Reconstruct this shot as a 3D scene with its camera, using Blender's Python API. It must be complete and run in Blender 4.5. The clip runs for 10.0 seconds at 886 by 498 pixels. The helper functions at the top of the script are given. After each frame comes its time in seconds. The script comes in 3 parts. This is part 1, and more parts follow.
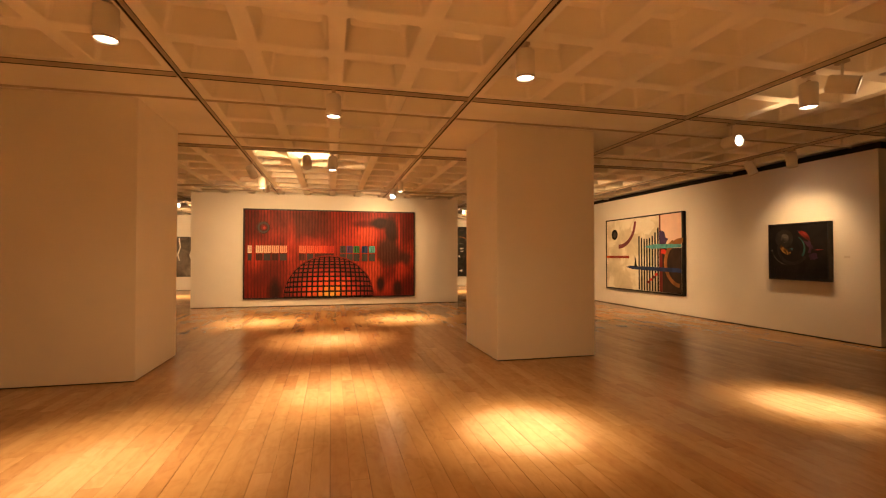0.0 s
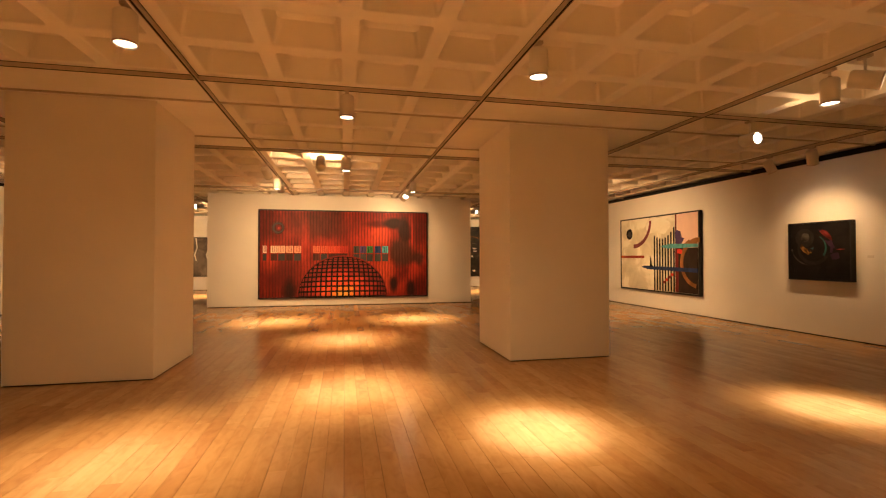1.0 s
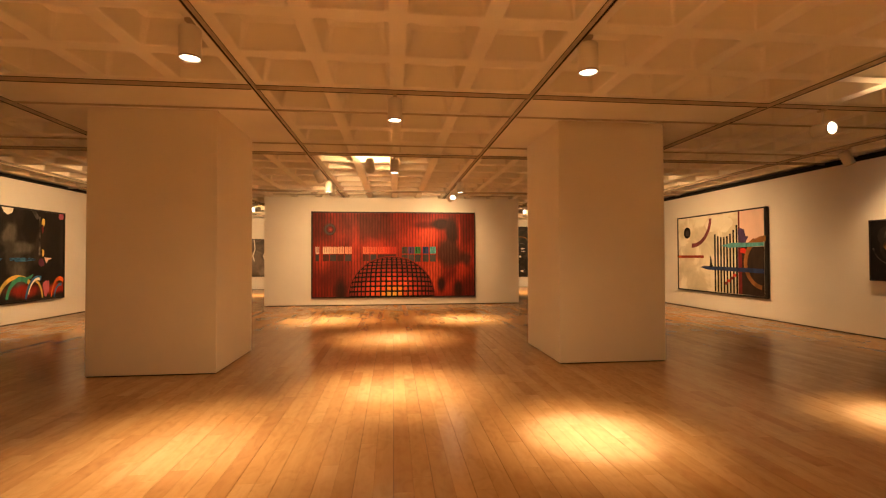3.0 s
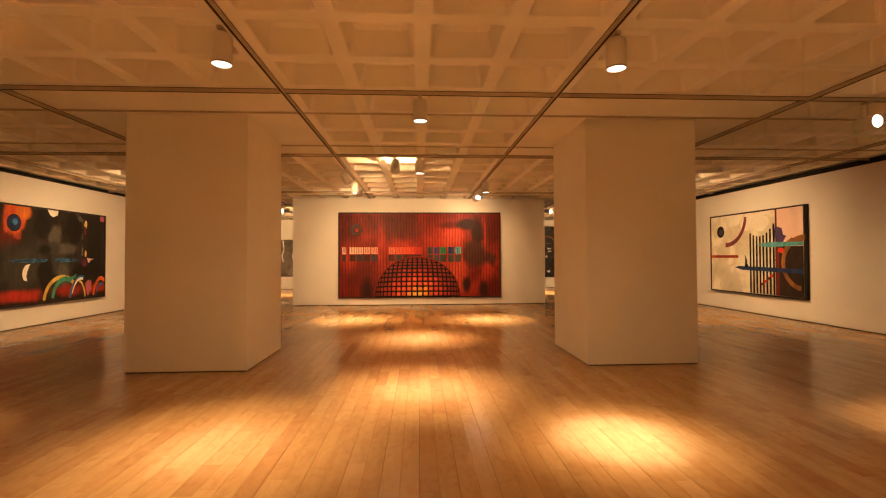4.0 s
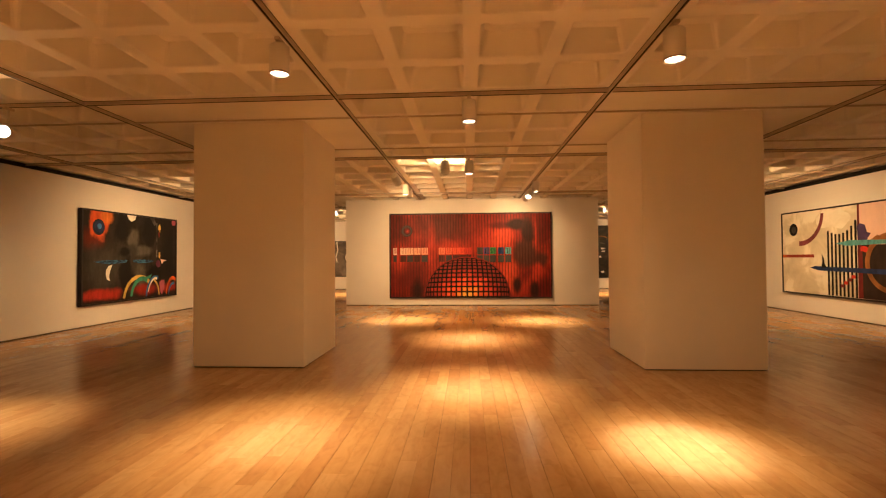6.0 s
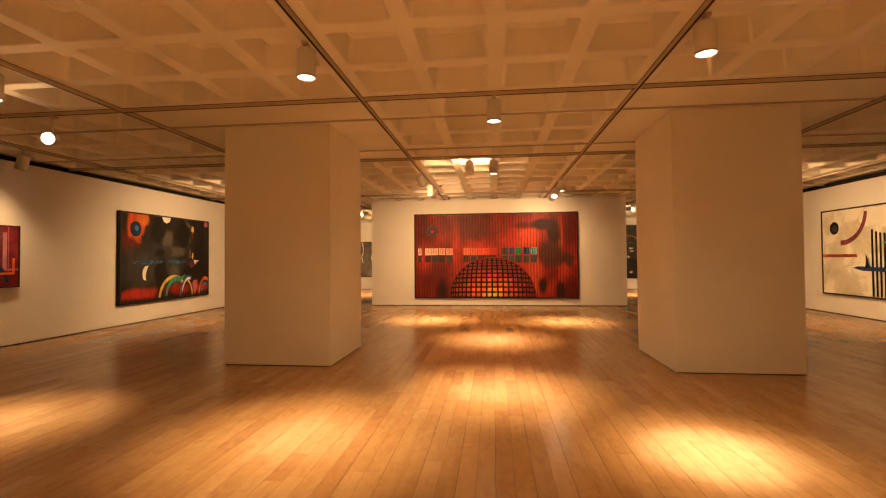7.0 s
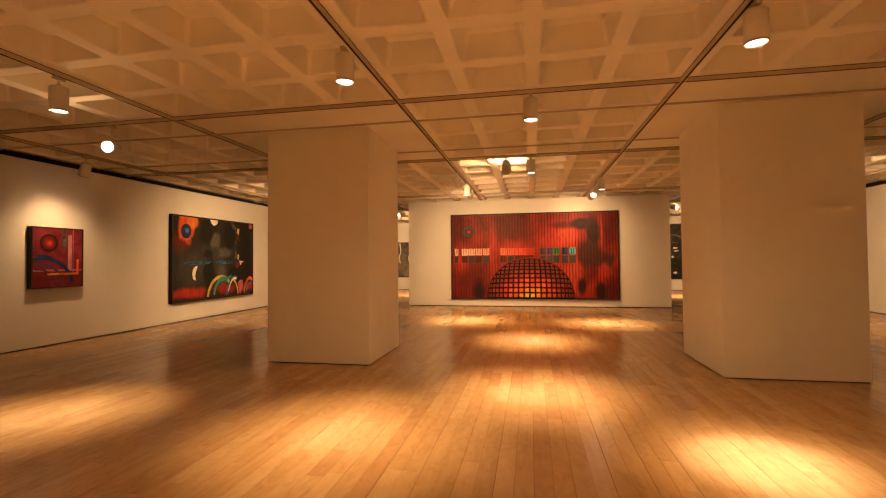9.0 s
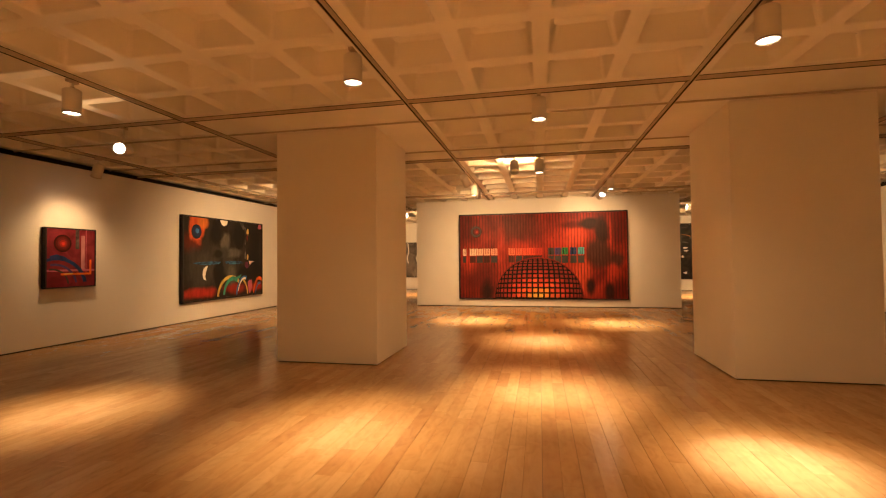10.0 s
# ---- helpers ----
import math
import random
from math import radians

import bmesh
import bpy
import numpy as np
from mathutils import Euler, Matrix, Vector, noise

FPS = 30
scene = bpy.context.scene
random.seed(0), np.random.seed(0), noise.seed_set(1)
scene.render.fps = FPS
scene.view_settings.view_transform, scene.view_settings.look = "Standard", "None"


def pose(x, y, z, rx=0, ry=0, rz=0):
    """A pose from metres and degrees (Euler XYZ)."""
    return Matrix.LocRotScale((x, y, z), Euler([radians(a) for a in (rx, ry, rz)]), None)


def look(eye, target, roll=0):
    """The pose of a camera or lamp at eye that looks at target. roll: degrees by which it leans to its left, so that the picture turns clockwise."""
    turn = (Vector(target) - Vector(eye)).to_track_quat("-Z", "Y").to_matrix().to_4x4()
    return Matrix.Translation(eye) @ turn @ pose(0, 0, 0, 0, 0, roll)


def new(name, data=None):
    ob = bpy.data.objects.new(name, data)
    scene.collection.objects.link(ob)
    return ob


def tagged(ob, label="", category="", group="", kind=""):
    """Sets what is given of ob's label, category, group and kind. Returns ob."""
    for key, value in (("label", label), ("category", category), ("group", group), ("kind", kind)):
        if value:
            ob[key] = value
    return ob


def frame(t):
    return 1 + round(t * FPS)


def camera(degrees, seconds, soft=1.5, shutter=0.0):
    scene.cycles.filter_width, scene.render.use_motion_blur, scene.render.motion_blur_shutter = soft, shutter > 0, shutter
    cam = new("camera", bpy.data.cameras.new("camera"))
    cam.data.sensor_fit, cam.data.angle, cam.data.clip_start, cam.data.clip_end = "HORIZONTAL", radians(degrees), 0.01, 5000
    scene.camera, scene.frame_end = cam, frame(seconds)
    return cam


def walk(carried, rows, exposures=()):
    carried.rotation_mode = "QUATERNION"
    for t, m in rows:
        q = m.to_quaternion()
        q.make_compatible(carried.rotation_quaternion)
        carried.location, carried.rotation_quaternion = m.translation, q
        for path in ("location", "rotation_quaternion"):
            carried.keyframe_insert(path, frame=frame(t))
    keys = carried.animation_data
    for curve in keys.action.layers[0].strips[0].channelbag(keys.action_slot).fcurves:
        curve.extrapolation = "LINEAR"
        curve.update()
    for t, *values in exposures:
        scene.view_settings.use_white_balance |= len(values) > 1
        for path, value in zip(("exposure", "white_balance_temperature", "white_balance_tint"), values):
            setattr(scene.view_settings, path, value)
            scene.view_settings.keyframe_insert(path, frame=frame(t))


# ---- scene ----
# ---------- camera: a slow pan on a fixed tripod ----------
cam = camera(87.93, 10.0, soft=1.2)
EYE = (0.0, 0.0, 1.4)
# seconds, pan, tilt and lean in degrees
PAN = [
    (0.0, -13.698, 0.982, 0.014), (0.5, -13.136, 0.976, 0.004), (1.0, -12.090, 0.982, -0.030), (1.5, -10.810, 0.995, -0.056), (2.0, -9.290, 1.008, -0.090), (2.5, -7.746, 1.022, -0.136),
    (3.0, -6.180, 1.038, -0.172), (3.5, -4.605, 1.055, -0.207), (4.0, -3.022, 1.072, -0.241), (4.5, -1.450, 1.090, -0.280), (5.0, 0.090, 1.112, -0.321), (5.5, 1.635, 1.134, -0.352),
    (6.0, 3.175, 1.162, -0.386), (6.5, 4.715, 1.192, -0.422), (7.0, 6.260, 1.222, -0.459), (7.5, 7.815, 1.250, -0.490), (8.0, 9.252, 1.276, -0.513), (8.5, 10.180, 1.298, -0.533),
    (9.0, 10.827, 1.313, -0.548), (9.5, 11.346, 1.324, -0.564), (10.0, 11.820, 1.330, -0.573),
]
walk(cam, [(t, pose(*EYE, 90 + tilt, 0, yaw) @ pose(0, 0, 0, 0, 0, lean)) for t, yaw, tilt, lean in PAN],
     exposures=[(0.0, 0.25), (10.0, 0.25)])

# ---------- plan ----------
CEIL = 3.20
BAY_X, BAY_Y, MID_X, LINE_Y = 2.96, 3.08, 0.038, 4.945
SIDE_X = 2.90  # the bays beside the middle one are a little narrower
LINES_X = [MID_X + k * (BAY_X / 2 + SIDE_X * n) for k, n in ((-1, 3), (-1, 2), (-1, 1), (-1, 0), (1, 0), (1, 1), (1, 2), (1, 3))]
LONG_Y = 4.5
LINES_Y = [LINE_Y - 2 * LONG_Y - BAY_Y, LINE_Y - LONG_Y - BAY_Y, LINE_Y - LONG_Y, LINE_Y, LINE_Y + BAY_Y, LINE_Y + BAY_Y + LONG_Y, LINE_Y + 2 * BAY_Y + LONG_Y, LINE_Y + 2 * BAY_Y + 2 * LONG_Y, LINE_Y + 3 * BAY_Y + 2 * LONG_Y]
WALL_E, WALL_W, BACK_Y, FAR_Y, SOUTH_Y = 8.20, -8.05, 13.68, 21.0, -6.5
WALL_TOP = 3.10
# dimmed halogen: the stray light, the beam, and its whiter hot middle
WARM, BEAM, CORE = (1.0, 0.592, 0.262), (1.0, 0.685, 0.38), (1.0, 0.92, 0.84)

# ---------- world: only a trace of light leaks into the closed hall ----------
world = bpy.data.worlds.new("world")
scene.world = world
world.use_nodes = True
world.node_tree.nodes["Background"].inputs[0].default_value = (1.0, 0.7, 0.45, 1)
world.node_tree.nodes["Background"].inputs[1].default_value = 0.02


def spot(eye, target, watts, degrees, blend=0.6, radius=0.05, color=WARM):
    data = bpy.data.lights.new("spot", "SPOT")
    data.energy, data.color, data.spot_size, data.spot_blend, data.shadow_soft_size = watts, color, radians(degrees), blend, radius
    ob = new("spot_light", data)
    ob.matrix_world = look(eye, target)
    return ob


# ---------- materials ----------
def material(name, color, rough=0.6, spec=0.5, metal=0.0):
    m = bpy.data.materials.new(name)
    m.use_nodes = True
    b = m.node_tree.nodes["Principled BSDF"]
    b.inputs["Base Color"].default_value = (*color, 1)
    b.inputs["Roughness"].default_value = rough
    b.inputs["Specular IOR Level"].default_value = spec
    b.inputs["Metallic"].default_value = metal
    return m, m.node_tree.nodes, m.node_tree.links, b


def noise_node(n, l, scale, detail=4, rough=0.55, stretch=None, source="Object"):
    co = n.new("ShaderNodeTexCoord")
    t = n.new("ShaderNodeTexNoise")
    t.inputs["Scale"].default_value, t.inputs["Detail"].default_value, t.inputs["Roughness"].default_value = scale, detail, rough
    if stretch:
        mp = n.new("ShaderNodeMapping")
        mp.inputs["Scale"].default_value = stretch
        l.new(co.outputs[source], mp.inputs[0])
        l.new(mp.outputs[0], t.inputs["Vector"])
    else:
        l.new(co.outputs[source], t.inputs["Vector"])
    return t


def ramp(n, l, source, stops):
    r = n.new("ShaderNodeValToRGB")
    while len(r.color_ramp.elements) < len(stops):
        r.color_ramp.elements.new(0.5)
    for e, (p, c) in zip(r.color_ramp.elements, stops):
        e.position, e.color = p, (*c, 1)
    l.new(source, r.inputs[0])
    return r


def bump(n, l, b, source, strength, distance=0.002):
    k = n.new("ShaderNodeBump")
    k.inputs["Strength"].default_value, k.inputs["Distance"].default_value = strength, distance
    l.new(source, k.inputs["Height"])
    l.new(k.outputs[0], b.inputs["Normal"])
    return k


def mix(n, l, kind, fac, a, b):
    m = n.new("ShaderNodeMix")
    m.data_type, m.blend_type = "RGBA", kind
    for sock, v in ((m.inputs[0], fac), (m.inputs[6], a), (m.inputs[7], b)):
        if isinstance(v, (int, float)):
            sock.default_value = v
        elif isinstance(v, tuple):
            sock.default_value = (*v, 1)
        else:
            l.new(v, sock)
    return m.outputs[2]


def paint_material(name, color, rough=0.62, uneven=0.05, grain=220, strength=0.12):
    m, n, l, b = material(name, color, rough, 0.35)
    big = noise_node(n, l, 0.9, 5)
    lo, hi = [tuple(c * (1 + k) for c in color) for k in (-uneven, uneven * 0.5)]
    r = ramp(n, l, big.outputs[0], [(0.3, lo), (0.7, hi)])
    l.new(r.outputs[0], b.inputs["Base Color"])
    fine = noise_node(n, l, grain, 3)
    bump(n, l, b, fine.outputs[0], strength, 0.001)
    return m


M_WALL = paint_material("wall_paint", (0.74, 0.71, 0.66))
M_PILLAR = paint_material("pillar_paint", (0.84, 0.78, 0.67), 0.65, 0.04, 160, 0.2)
M_CEIL = paint_material("ceiling_paint", (0.86, 0.80, 0.69), 0.75, 0.09, 60, 0.35)
M_TRACK = paint_material("track_paint", (0.52, 0.43, 0.32), 0.5, 0.06)
# near-black for slots, also stands in for shade in gaps and reveals
M_DARK = material("shadow_gap_black", (0.015, 0.012, 0.01), 0.8, 0.2)[0]
M_LAMP = paint_material("lamp_enamel", (0.70, 0.66, 0.58), 0.4, 0.03, 90, 0.03)
M_SUBFLOOR = paint_material("subfloor", (0.09, 0.045, 0.02), 0.8, 0.2)
M_METAL = material("brushed_steel", (0.5, 0.48, 0.45), 0.35, 0.5, 1.0)[0]
M_FRAME = paint_material("black_frame", (0.008, 0.007, 0.007), 0.5, 0.2, 120, 0.1)
M_LABEL = paint_material("label_card", (0.62, 0.58, 0.52), 0.6, 0.02)


def glow_material(name, color, strength):
    m, n, l, b = material(name, (0.9, 0.9, 0.85), 0.2)
    b.inputs["Emission Color"].default_value = (*color, 1)
    b.inputs["Emission Strength"].default_value = strength
    return m


M_LENS = glow_material("lamp_lens", (1.0, 0.86, 0.66), 9.0)


def wood_material():
    m, n, l, b = material("maple_boards", (0.5, 0.3, 0.14), 0.22, 0.38)
    info = n.new("ShaderNodeObjectInfo")
    geo = n.new("ShaderNodeNewGeometry")
    add = n.new("ShaderNodeMath")
    add.operation = "ADD"
    l.new(info.outputs["Random"], add.inputs[0])
    l.new(geo.outputs["Random Per Island"], add.inputs[1])
    fr = n.new("ShaderNodeMath")
    fr.operation = "FRACT"
    l.new(add.outputs[0], fr.inputs[0])
    tone = ramp(n, l, fr.outputs[0], [(0.0, (0.325, 0.168, 0.061)), (0.10, (0.365, 0.200, 0.076)), (0.6, (0.385, 0.217, 0.085)), (1.0, (0.42, 0.244, 0.102))])
    co = n.new("ShaderNodeTexCoord")
    off = n.new("ShaderNodeVectorMath")
    off.operation = "ADD"
    comb = n.new("ShaderNodeCombineXYZ")
    big = n.new("ShaderNodeMath")
    big.operation = "MULTIPLY"
    big.inputs[1].default_value = 37.0
    l.new(fr.outputs[0], big.inputs[0])
    l.new(big.outputs[0], comb.inputs[2])
    l.new(geo.outputs["Position"], off.inputs[0])
    l.new(comb.outputs[0], off.inputs[1])
    mp = n.new("ShaderNodeMapping")
    mp.inputs["Scale"].default_value = (15, 1.3, 15)
    l.new(off.outputs[0], mp.inputs[0])
    grain = n.new("ShaderNodeTexNoise")
    grain.inputs["Scale"].default_value, grain.inputs["Detail"].default_value, grain.inputs["Distortion"].default_value = 1.0, 6, 0.8
    l.new(mp.outputs[0], grain.inputs["Vector"])
    g = ramp(n, l, grain.outputs[0], [(0.3, (0.87, 0.83, 0.79)), (0.62, (1.0, 1.0, 1.0))])
    c = mix(n, l, "MULTIPLY", 0.75, tone.outputs[0], g.outputs[0])
    mp2 = n.new("ShaderNodeMapping")
    mp2.inputs["Scale"].default_value = (5, 2.2, 5)
    l.new(off.outputs[0], mp2.inputs[0])
    fleck = n.new("ShaderNodeTexNoise")
    fleck.inputs["Scale"].default_value, fleck.inputs["Detail"].default_value = 1.0, 3
    l.new(mp2.outputs[0], fleck.inputs["Vector"])
    f = ramp(n, l, fleck.outputs[0], [(0.20, (0.7, 0.6, 0.5)), (0.33, (1, 1, 1))])
    c = mix(n, l, "MULTIPLY", 0.5, c, f.outputs[0])
    mp3 = n.new("ShaderNodeMapping")
    mp3.inputs["Scale"].default_value = (9, 4.5, 9)
    l.new(off.outputs[0], mp3.inputs[0])
    figure = n.new("ShaderNodeTexNoise")
    figure.inputs["Scale"].default_value, figure.inputs["Detail"].default_value, figure.inputs["Distortion"].default_value = 1.0, 4, 1.6
    l.new(mp3.outputs[0], figure.inputs["Vector"])
    fg = ramp(n, l, figure.outputs[0], [(0.3, (0.86, 0.82, 0.77)), (0.5, (1, 1, 1)), (0.75, (1.08, 1.09, 1.1))])
    c = mix(n, l, "MULTIPLY", 0.8, c, fg.outputs[0])
    l.new(c, b.inputs["Base Color"])
    wear = noise_node(n, l, 1.3, 5)
    r = ramp(n, l, wear.outputs[0], [(0.3, (0.19, 0.19, 0.19)), (0.75, (0.26, 0.26, 0.26))])
    l.new(r.outputs[0], b.inputs["Roughness"])
    return m


M_WOOD = wood_material()


# ---------- mesh helpers ----------
def box(bm, x0, x1, y0, y1, z0, z1, mat=0, bevel=0.0):
    v = [bm.verts.new((x, y, z)) for x in (x0, x1) for y in (y0, y1) for z in (z0, z1)]
    fs = [bm.faces.new([v[i] for i in q]) for q in ((0, 1, 3, 2), (4, 6, 7, 5), (0, 4, 5, 1), (2, 3, 7, 6), (0, 2, 6, 4), (1, 5, 7, 3))]
    for f in fs:
        f.material_index = mat
    if bevel:
        edges = list({e for f in fs for e in f.edges})
        bmesh.ops.bevel(bm, geom=edges, offset=bevel, segments=2, profile=0.6, affect="EDGES")


def boxed(x0, x1, y0, y1, z0, z1, bevel=0.0):
    bm = bmesh.new()
    box(bm, x0, x1, y0, y1, z0, z1, 0, bevel)
    return bm


def lathe(rings, segments=32, caps=True):
    """A turned body along z from (radius, z) rings."""
    bm = bmesh.new()
    loops = []
    for r, z in rings:
        loops.append([bm.verts.new((r * math.cos(2 * math.pi * i / segments), r * math.sin(2 * math.pi * i / segments), z)) for i in range(segments)])
    for a, b in zip(loops, loops[1:]):
        for i in range(segments):
            bm.faces.new((a[i], a[(i + 1) % segments], b[(i + 1) % segments], b[i]))
    if caps:
        bm.faces.new(loops[0][::-1])
        bm.faces.new(loops[-1])
    for f in bm.faces:
        f.smooth = True
    return bm


def mesh_of(name, bm, mats):
    bmesh.ops.recalc_face_normals(bm, faces=bm.faces)
    me = bpy.data.meshes.new(name)
    bm.to_mesh(me)
    bm.free()
    for m in mats if isinstance(mats, (list, tuple)) else [mats]:
        me.materials.append(m)
    return me


def part(name, bm, mats, parent, label="", at=None):
    ob = new(name, mesh_of(name, bm, mats))
    ob.parent = parent
    if at is not None:
        ob.matrix_basis = at
    return tagged(ob, label)


def thing(name, label, category, group="", kind="", at=None):
    ob = new(name)
    ob.empty_display_size = 0.1
    if at is not None:
        ob.matrix_basis = at
    return tagged(ob, label, category, group, kind)


def structure(name, bm, mats, label, category):
    return tagged(new(name, mesh_of(name, bm, mats)), label, category, kind="structure")


# ---------- setting: walls ----------
def wall(name, x0, x1, y0, y1, label, top=WALL_TOP, lift=0.02):
    w = structure(name, boxed(x0, x1, y0, y1, lift, top, 0.004), M_WALL, label, "wall")
    s = 0.015
    # the black colour carries the shade of the reveal under the wall
    part("base_gap_shade", boxed(x0 + s, x1 - s, y0 + s, y1 - s, 0.0, lift), M_DARK, w, "black recessed strip painting the shade of the gap at the floor")
    return w


wall("wall_east", WALL_E, WALL_E + 0.25, 5.27, 17.4, "cream painted gallery wall with a shadow gap above", 3.08)
wall("wall_west", WALL_W - 0.25, WALL_W, SOUTH_Y, 17.4, "cream painted gallery wall with a shadow gap above")
wall("wall_partition", -3.685, 3.80, BACK_Y, BACK_Y + 0.35, "cream painted freestanding partition wall lit by spotlights", 3.165)
wall("wall_return", WALL_E + 0.25, 12.0, 5.27, 5.52, "cream painted return wall in shade")
wall("wall_far", -14.0, 14.0, FAR_Y, FAR_Y + 0.25, "cream painted far gallery wall", 3.14)
# shade in the gaps above the side walls, painted as black strips
for name, x0, x1, y0 in (("gap_shade_east", WALL_E + 0.10, WALL_E + 0.24, 5.30), ("gap_shade_west", WALL_W - 0.24, WALL_W - 0.10, SOUTH_Y + 0.1)):
    structure(name, boxed(x0, x1, y0, 17.3, 3.03, 3.199), M_DARK, "black strip painting the shade in the gap between the wall and the ceiling", "trim")
# outer shell added out of view to close the hall; its north side a dark backing
hull = bmesh.new()
box(hull, -14.4, 14.4, SOUTH_Y - 0.3, SOUTH_Y, 0, 3.9)
structure("wall_south", hull, M_WALL, "plain cream wall added out of view to close the hall", "wall")
structure("wall_outer_east", boxed(14.0, 14.4, SOUTH_Y, FAR_Y + 0.9, 0, 3.9), M_WALL, "plain cream outer wall added out of view to close the hall", "wall")
structure("wall_outer_west", boxed(-14.4, -14.0, SOUTH_Y, FAR_Y + 0.9, 0, 3.9), M_WALL, "plain cream outer wall added out of view to close the hall", "wall")
structure("wall_outer_north", boxed(-14.4, 14.4, FAR_Y + 0.9, FAR_Y + 1.2, 0, 3.9), M_DARK, "dark backing wall added behind the far gallery wall", "wall")

# ---------- setting: waffle ceiling ----------
RIM, RIB, DEPTH, SLOPE = 0.05, 0.15, 0.25, 0.06


def rounded(a, b, c, d, r, z, k=3):
    """The corner points of a rectangle with rounded corners, k + 1 to a corner."""
    out = []
    for cx, cy, turn in ((b - r, d - r, 0), (a + r, d - r, 90), (a + r, c + r, 180), (b - r, c + r, 270)):
        for i in range(k + 1):
            w = radians(turn + 90 * i / k)
            out.append((cx + r * math.cos(w), cy + r * math.sin(w), z))
    return out


def coffer_bay(bm, x0, x1, y0, y1):
    """A bay of four by four or six sunk coffers with sloping sides and rounded corners, inside a flat rim."""
    a, b, c, d = x0 + RIM, x1 - RIM, y0 + 0.03, y1 - 0.03
    for q in (((x0, y0), (x1, y0), (b, c), (a, c)), ((x1, y0), (x1, y1), (b, d), (b, c)), ((x1, y1), (x0, y1), (a, d), (b, d)), ((x0, y1), (x0, y0), (a, c), (a, d))):
        bm.faces.new([bm.verts.new((*p, CEIL)) for p in q])
    rows = round((d - c) / 0.75)
    px, py = (b - a) / 4, (d - c) / rows
    for i in range(4):
        for j in range(rows):
            e, f, g, h = a + i * px, a + (i + 1) * px, c + j * py, c + (j + 1) * py
            corners = [bm.verts.new(p) for p in ((f, h, CEIL), (e, h, CEIL), (e, g, CEIL), (f, g, CEIL))]
            rings = []
            half = RIB / 2
            for inset, z, r in ((half - 0.010, CEIL, 0.035), (half, CEIL + 0.010, 0.035), (half + SLOPE - 0.02, CEIL + DEPTH - 0.03, 0.05), (half + SLOPE + 0.02, CEIL + DEPTH, 0.05)):
                rings.append([bm.verts.new(p) for p in rounded(e + inset, f - inset, g + inset, h - inset, r, z)])
            n = len(rings[0])
            for k in range(4):
                arc = rings[0][k * 4:k * 4 + 4]
                bm.faces.new([corners[k]] + arc)
                bm.faces.new((corners[k], arc[3], rings[0][(k * 4 + 4) % n], corners[(k + 1) % 4]))
            for p, q in zip(rings, rings[1:]):
                for k in range(n):
                    bm.faces.new((p[k], p[(k + 1) % n], q[(k + 1) % n], q[k]))
            bm.faces.new(rings[-1])


ceil_bm = bmesh.new()
SOLID = {(2, 3), (4, 3)}
for i in range(7):
    for j in range(8):
        x0, x1, y0, y1 = LINES_X[i], LINES_X[i + 1], LINES_Y[j], LINES_Y[j + 1]
        if (i, j) in SOLID:
            ceil_bm.faces.new([ceil_bm.verts.new(p) for p in ((x0, y0, CEIL), (x1, y0, CEIL), (x1, y1, CEIL), (x0, y1, CEIL))])
        else:
            coffer_bay(ceil_bm, x0, x1, y0, y1)
ceiling_me = bpy.data.meshes.new("ceiling")
ceil_bm.to_mesh(ceiling_me)
ceil_bm.free()
ceiling_me.materials.append(M_CEIL)
ceiling = tagged(new("ceiling", ceiling_me), "cream painted concrete waffle ceiling with sunk square coffers", "ceiling", kind="structure")
# unseen slab added to stop light leaking in above the coffers
structure("light_stop_slab", boxed(-14.4, 14.4, SOUTH_Y - 0.3, FAR_Y + 1.2, 3.68, 3.9), M_DARK, "unseen dark slab added above the waffle ceiling to stop light leaks", "ceiling")
TRACK_H = 0.042


def track(x0, x1, y0, y1):
    """A surface-mounted lighting track with a dark slot along its underside."""
    along_y = y1 - y0 > x1 - x0
    t = structure("trim", boxed(x0, x1, y0, y1, CEIL - TRACK_H, CEIL - 0.005, 0.002), M_TRACK, "brown-grey surface-mounted lighting track under the ceiling", "lighting track")
    k = 0.011
    slot = boxed(x0 + k, x1 - k, y0 + 0.01, y1 - 0.01, CEIL - TRACK_H - 0.003, CEIL - TRACK_H + 0.002) if along_y else boxed(x0 + 0.01, x1 - 0.01, y0 + k, y1 - k, CEIL - TRACK_H - 0.003, CEIL - TRACK_H + 0.002)
    part("slot", slot, M_DARK, t, "dark conductor slot")
    # contact shadow between track and ceiling, painted as a thin black strip
    part("contact_shade", boxed(x0 - 0.002, x1 + 0.002, y0 - 0.002, y1 + 0.002, CEIL - 0.005, CEIL), M_DARK, t, "thin black strip painting the contact shadow against the ceiling")
    return t


HALF = 0.019
for x in LINES_X:
    track(x - HALF, x + HALF, LINES_Y[0] + 0.05, LINES_Y[-1] - 0.05)
for a, b in zip(LINES_X, LINES_X[1:]):
    for y in LINES_Y[1:-1]:
        track(a + HALF + 0.003, b - HALF - 0.003, y - HALF, y + HALF)
for y in (LINE_Y + 0.775, LINE_Y + 2.435):
    for a, b in zip(LINES_X, LINES_X[1:]):
        structure("trim", boxed(a + 0.03, b - 0.03, y - 0.012, y + 0.012, CEIL - 0.020, CEIL - 0.001, 0.002), M_TRACK, "thin metal conduit strip across the ceiling", "conduit")


